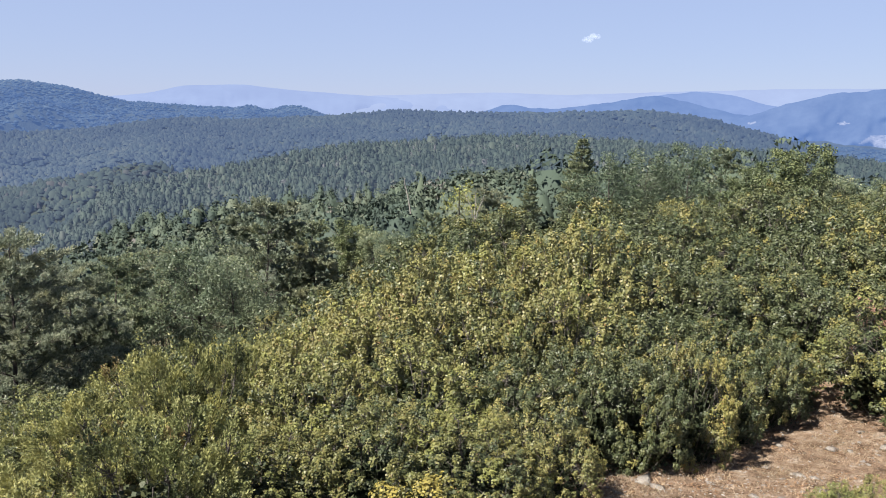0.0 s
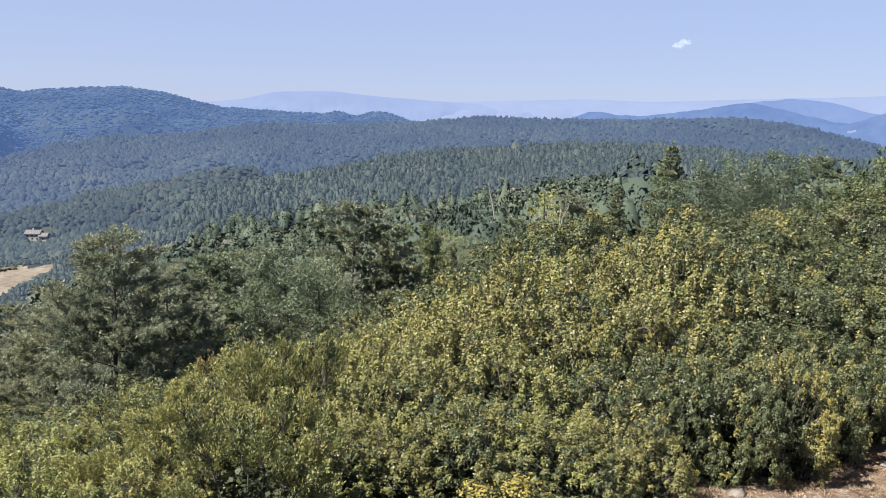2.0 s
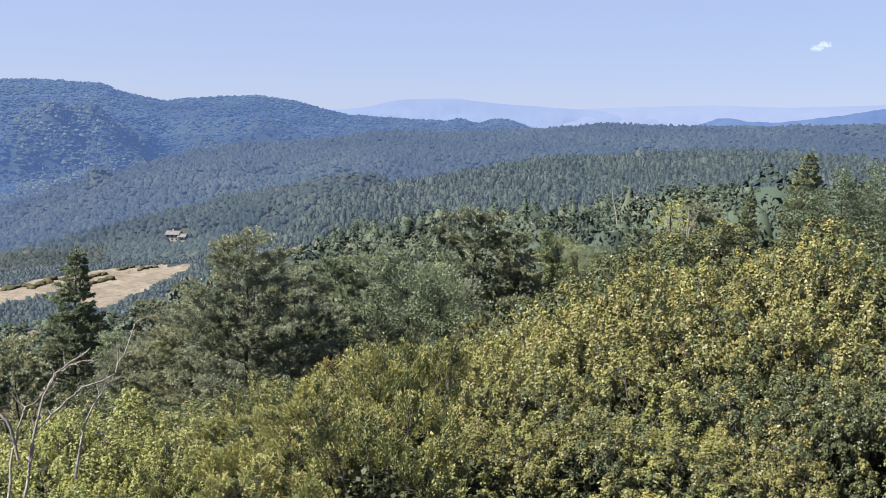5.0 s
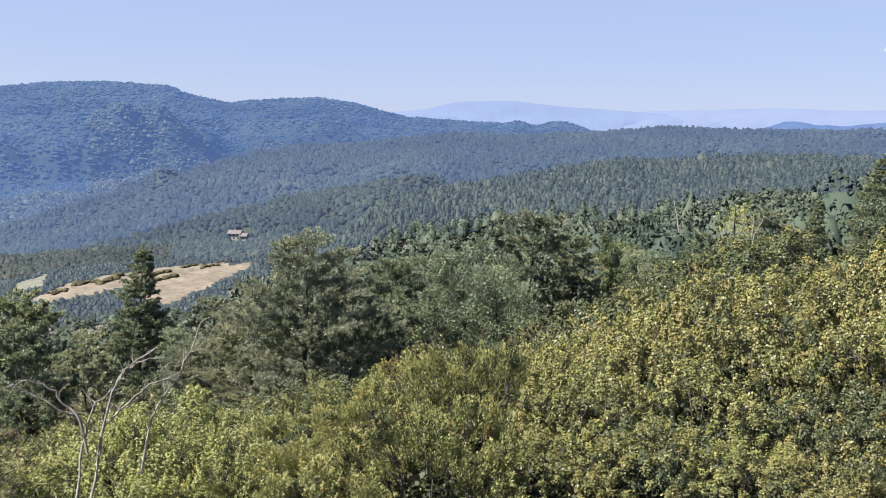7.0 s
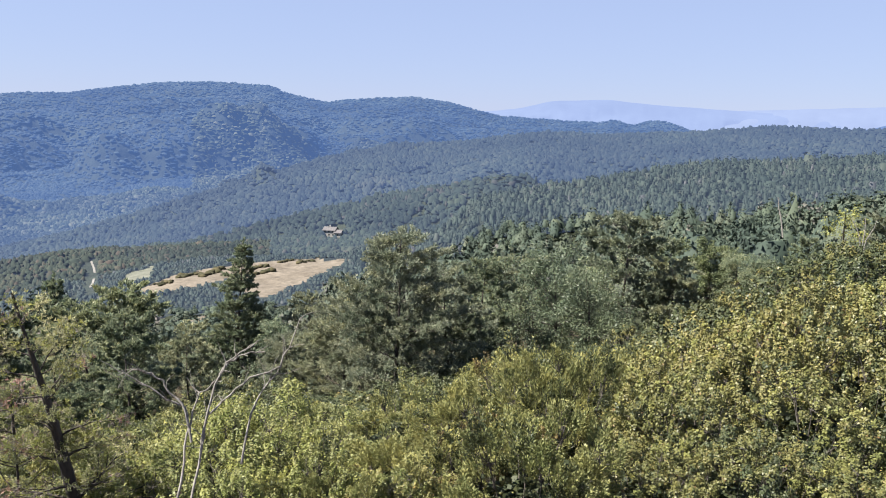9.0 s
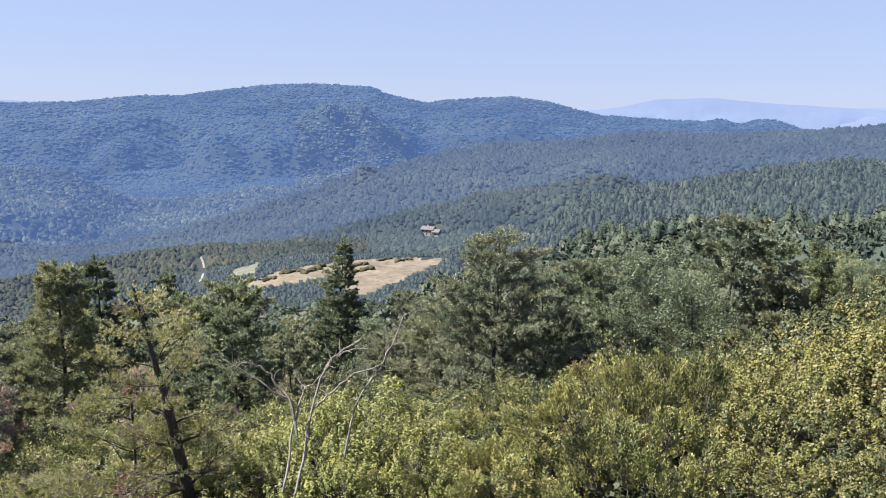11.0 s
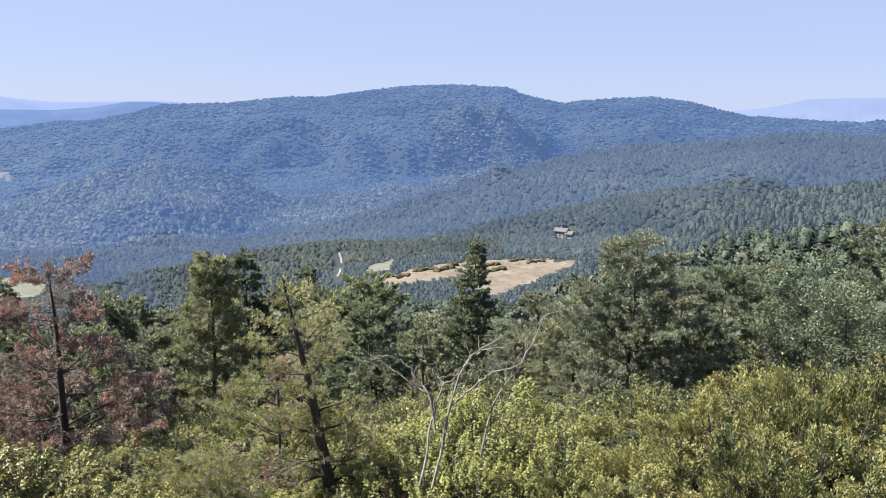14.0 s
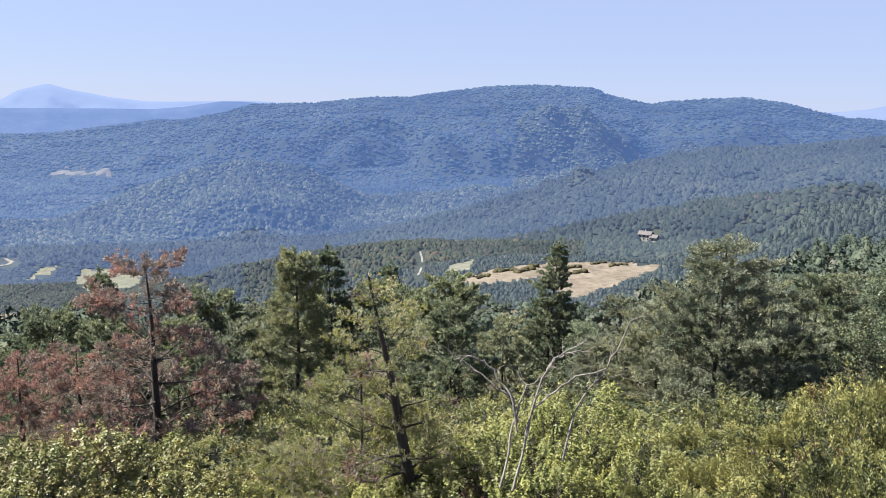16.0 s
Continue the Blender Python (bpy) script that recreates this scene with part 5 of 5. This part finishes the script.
MAT_DARK = ground_material("dark_opening", [(0.3, (0.0228, 0.0228, 0.0266)), (0.7, (0.038, 0.038, 0.038))], 1, 5)


def gable_roof(bm, x0, x1, y0, y1, eave, ridge_z, over=0.5, thick=0.25):
    ym = (y0 + y1) / 2
    prof = [(y0 - over, eave - 0.2), (ym, ridge_z), (y1 + over, eave - 0.2), (y1 + over, eave - 0.2 + thick), (ym, ridge_z + thick), (y0 - over, eave - 0.2 + thick)]
    a = [bm.verts.new((x0 - over, y, z)) for y, z in prof]
    b = [bm.verts.new((x1 + over, y, z)) for y, z in prof]
    for i in range(6):
        j = (i + 1) % 6
        bm.faces.new((a[i], a[j], b[j], b[i]))
    for q in (a, b):
        bm.faces.new((q[0], q[1], q[4], q[5])), bm.faces.new((q[1], q[2], q[3], q[4]))
    bmesh.ops.recalc_face_normals(bm, faces=bm.faces)


def farmhouse():
    root = tagged(new("farmhouse"), "stone farmhouse with a weathered tiled roof in the woods", "house")
    for x0, x1, y0, y1, eave, top in ((-6.0, 2.0, -3.3, 3.3, 3.7, 5.5), (2.1, 6.4, -4.6, 1.4, 2.5, 4.0)):
        bm = bmesh.new()
        slab(bm, x0, x1, y0, y1, -2, eave)
        ym = (y0 + y1) / 2
        for x in (x0, x1 - 0.3):
            tri = [bm.verts.new((xx, y, z)) for xx in (x, x + 0.3) for y, z in ((y0, eave), (y1, eave), (ym, top - 0.05))]
            bm.faces.new(tri[:3]), bm.faces.new(tri[3:])
            for i in range(3):
                j = (i + 1) % 3
                bm.faces.new((tri[i], tri[j], tri[3 + j], tri[3 + i]))
        wall = made("wall", bm, MAT_WALL, root)
        bm = bmesh.new()
        gable_roof(bm, x0, x1, y0, y1, eave, top)
        made("roof", bm, MAT_TILES, root, "weathered clay tile roof")
        for k in range(3 if x0 < 0 else 1):
            for z in ((0.5, 2.3) if x0 < 0 else (0.6,)):
                bm = bmesh.new()
                cx = x0 + (x1 - x0) * (k + 0.5) / (3 if x0 < 0 else 1)
                slab(bm, cx - 0.45, cx + 0.45, y0 - 0.05, y0 + 0.15, z, z + 1.0)
                made("window", bm, MAT_DARK, root, "dark window opening")
    bm = bmesh.new()
    slab(bm, -3.0, -2.2, 0.6, 1.3, 4.4, 6.4)
    made("chimney", bm, MAT_WALL, root)
    return root


house = farmhouse()
house.matrix_basis = Matrix.Translation(place(-32.6, 528)) @ Matrix.Rotation(radians(32.6 - 20), 4, "Z")


# ---- the white track over the low ridge ----
MAT_GRAVEL = ground_material("white_gravel", [(0.3, (0.129, 0.1247, 0.1188)), (0.7, (0.2064, 0.1978, 0.1892))], 0.3, 2, bump_height=0.1)


def ribbon(name, label, line, wide):
    line = np.array(line, float)
    n = 40
    t = np.linspace(0, len(line) - 1, n)
    az, r = np.interp(t, range(len(line)), line[:, 0]), np.interp(t, range(len(line)), line[:, 1])
    v = []
    for sgn in (-1, 1):
        aa = az + sgn * np.degrees(wide / 2 / r)
        v.append(np.stack([r * np.sin(np.radians(aa)), r * np.cos(np.radians(aa)), sheet(aa, r) + 0.25], -1))
    v = np.concatenate(v)
    f = np.array([(i, n + i, n + i + 1, i + 1) for i in range(n - 1)])
    return tagged(new(name, mesh_from(name, v, f, MAT_GRAVEL)), label, "track", kind="structure")


ribbon("road", "white gravel track climbing through the trees", [(-48.72, 384), (-48.62, 400), (-48.52, 412), (-48.5, 422)], 1.1)
ribbon("road_upper", "white gravel track on the ridge top", [(-48.42, 440), (-48.46, 452), (-48.6, 468)], 1.1)
ribbon("road_far", "pale bend of a road in the valley", [(-76.3, 706), (-75.6, 720), (-75.35, 732), (-75.7, 745)], 3.0)

# ---- hedges on the stubble field ----
MAT_HEDGE = wood_material("hedge_leaves", [(0.0, (0.024, 0.026, 0.016)), (0.5, (0.043, 0.041, 0.024)), (1.0, (0.07, 0.06, 0.034))], TONES, 0.05)
rs = np.random.RandomState(31)
for a0, r0, a1, r1, n, w in ((-43.2, 352, -41.6, 350, 9, 2.4), (-41.6, 346, -40.2, 362, 10, 2.8), (-38.6, 360, -37.2, 366, 9, 2.2), (-39.2, 340, -36.9, 350, 16, 2.4), (-36.4, 384, -35.4, 388, 7, 1.8), (-35.2, 372, -34.0, 384, 8, 2.0),
                          (-34.0, 398, -32.6, 403, 8, 1.6), (-44.8, 338, -43.6, 340, 6, 1.8)):
    n, w = int(n * 2.4), w * 0.75
    t = rs.uniform(0, 1, n)
    az, r = a0 + (a1 - a0) * t + rs.normal(0, 0.05, n), r0 + (r1 - r0) * t + rs.normal(0, 1.2, n)
    pos = np.stack([r * np.sin(np.radians(az)), r * np.cos(np.radians(az)), sheet(az, r) + 0.3], -1)
    vs, fs, count = [], [], 0
    for k in range(n):
        u = ICO_V * (1 + rs.uniform(-0.35, 0.35, (len(ICO_V), 1)))
        v, f = spread(u, ICO_F, pos[k:k + 1], turns(1, rs, 0.3), w * rs.uniform(0.4, 0.9) * np.array([[1.2, 1.2, 0.7]]))
        vs.append(v), fs.append(f + count)
        count += len(v)
    tagged(new("hedge", mesh_from("hedge", np.concatenate(vs), np.concatenate(fs), MAT_HEDGE)), "brown-green hedge on the stubble field", "hedge", group="hedges on the field")

# ---- stones and dry grass on the bare patch ----
MAT_STONE = ground_material("pale_stone", [(0.3, (0.1978, 0.172, 0.1496)), (0.7, (0.3096, 0.2838, 0.2552))], 3, 30, bump_height=0.02)
rs = np.random.RandomState(33)
stones = []
for k in range(4):
    u = ICO_V * (1 + rs.uniform(-0.45, 0.45, (len(ICO_V), 1))) * [1.2, 0.9, 0.42]
    stones.append(mesh_from("stone", u, ICO_F, MAT_STONE))
for k in range(130):
    az, r = rs.uniform(9, 33), rs.uniform(6.5, 12.5)
    ob = tagged(new("stone", stones[k % 4]), "pale stone lying on the dry soil", "stone", "stones on the bare patch")
    sz = rs.uniform(0.01, 0.05) * (1.5 if k % 9 == 0 else 1)
    if k < 6:
        az, r, sz = ((15.3, 8.35, 0.11), (16.2, 8.2, 0.07), (27.2, 10.7, 0.08), (25.6, 9.6, 0.07), (30.4, 10.9, 0.08), (22.8, 8.4, 0.06))[k]
    ob.matrix_basis = Matrix.Translation(place(az, r, sz * 0.12)) @ Matrix.Rotation(rs.uniform(0, 6.28), 4, "Z") @ Matrix.Scale(sz, 4)
n = 3500
az, r = rs.uniform(6, 36, n), rs.uniform(5.5, 13.2, n)
pos = np.stack([r * np.sin(np.radians(az)), r * np.cos(np.radians(az)), height(az, r)], -1)
v, f = spread(PEAK_V * [1, 0.8, 0.6], PEAK_F, pos, turns(n, rs), rs.uniform(0.006, 0.024, (n, 1)) * np.ones((1, 3)))
tagged(new("gravel", mesh_from("gravel", v, f, MAT_STONE)), "small pale stones scattered over dry soil", "gravel", kind="stuff")
MAT_GRASS = leaf_material("dry_grass", [(0.0, (0.14, 0.084, 0.057)), (0.5, (0.27, 0.185, 0.128)), (1.0, (0.38, 0.3, 0.22))], TONES, 0.2, 0.7)
n = 52000
az, r = rs.uniform(5, 36, n), rs.uniform(5.5, 13, n)
thin = smooth_noise(r * np.sin(np.radians(az)) / 1.2, r * np.cos(np.radians(az)) / 1.2, 35, 3) > -0.25
az, r = az[thin], r[thin]
pos = np.stack([r * np.sin(np.radians(az)), r * np.cos(np.radians(az)), height(az, r)], -1)
ways = rs.normal(0, 0.9, (len(r), 3)) * [1, 1, 0] + [0, 0, 0.8]
v, f = spread(LEAF_V, LEAF_F, pos, along(ways, rs), np.stack([rs.uniform(0.02, 0.09, len(r)), rs.uniform(0.005, 0.012, len(r)), 0.1 * np.ones(len(r))], -1))
tagged(new("dry_grass", mesh_from("dry_grass", v, f, MAT_GRASS)), "short reddish dry grass on bare soil", "grass", kind="stuff")
MAT_FALLEN = leaf_material("fallen_leaves", [(0.0, (0.05, 0.03, 0.02)), (0.5, (0.15, 0.085, 0.05)), (1.0, (0.26, 0.16, 0.1))], TONES, 0.1, 0.8)
n = 16000
az, r = rs.uniform(5, 36, n), rs.uniform(6.5, 13.5, n)
thin = smooth_noise(r * np.sin(np.radians(az)) / 0.8, r * np.cos(np.radians(az)) / 0.8, 36, 3) > 0.0
az, r = az[thin], r[thin]
pos = np.stack([r * np.sin(np.radians(az)), r * np.cos(np.radians(az)), height(az, r) + 0.01], -1)
ways = rs.normal(0, 1, (len(r), 3)) * [1, 1, 0.35]
v, f = spread(LEAF_V, LEAF_F, pos, along(ways, rs), np.stack([rs.uniform(0.02, 0.05, len(r)), rs.uniform(0.012, 0.026, len(r)), 0.1 * np.ones(len(r))], -1))
tagged(new("fallen_leaves", mesh_from("fallen_leaves", v, f, MAT_FALLEN)), "withered brown leaves fallen on the dry soil", "leaf litter", kind="stuff")

# ---- the one small cloud ----
MAT_CLOUD, nt, b = base("cloud_white")
b.inputs["Base Color"].default_value, b.inputs["Roughness"].default_value = (0.9, 0.9, 0.9, 1), 1.0
# added glow brightens the cloud's shaded sides
b.inputs["Emission Color"].default_value, b.inputs["Emission Strength"].default_value = (0.8, 0.85, 1.0, 1), 0.5
thin = nt.nodes.new("ShaderNodeMixShader")
thin.inputs[0].default_value = 0.978
clear = nt.nodes.new("ShaderNodeBsdfTransparent")
nt.links.new(b.outputs[0], thin.inputs[1])
nt.links.new(clear.outputs[0], thin.inputs[2])
nt.links.new(thin.outputs[0], nt.nodes["Material Output"].inputs[0])
rs = np.random.RandomState(36)
vs, fs, count = [], [], 0
for k in range(9):
    t = (k - 4) / 2.6
    p = at(9.95 + 0.33 * t, 4.85 + 0.12 * t + rs.normal(0, 0.06), 4500)
    v, f = spread(ICO_V, ICO_F, np.array([tuple(p)]), turns(1, rs), (22 - 2.6 * abs(k - 4)) * rs.uniform(0.8, 1.2) * np.array([[1.3, 1, 0.7]]))
    vs.append(v), fs.append(f + count)
    count += len(v)
tagged(new("cloud", mesh_from("cloud", np.concatenate(vs), np.concatenate(fs), MAT_CLOUD, True)), "small white cloud in a pale blue sky", "cloud", kind="structure")
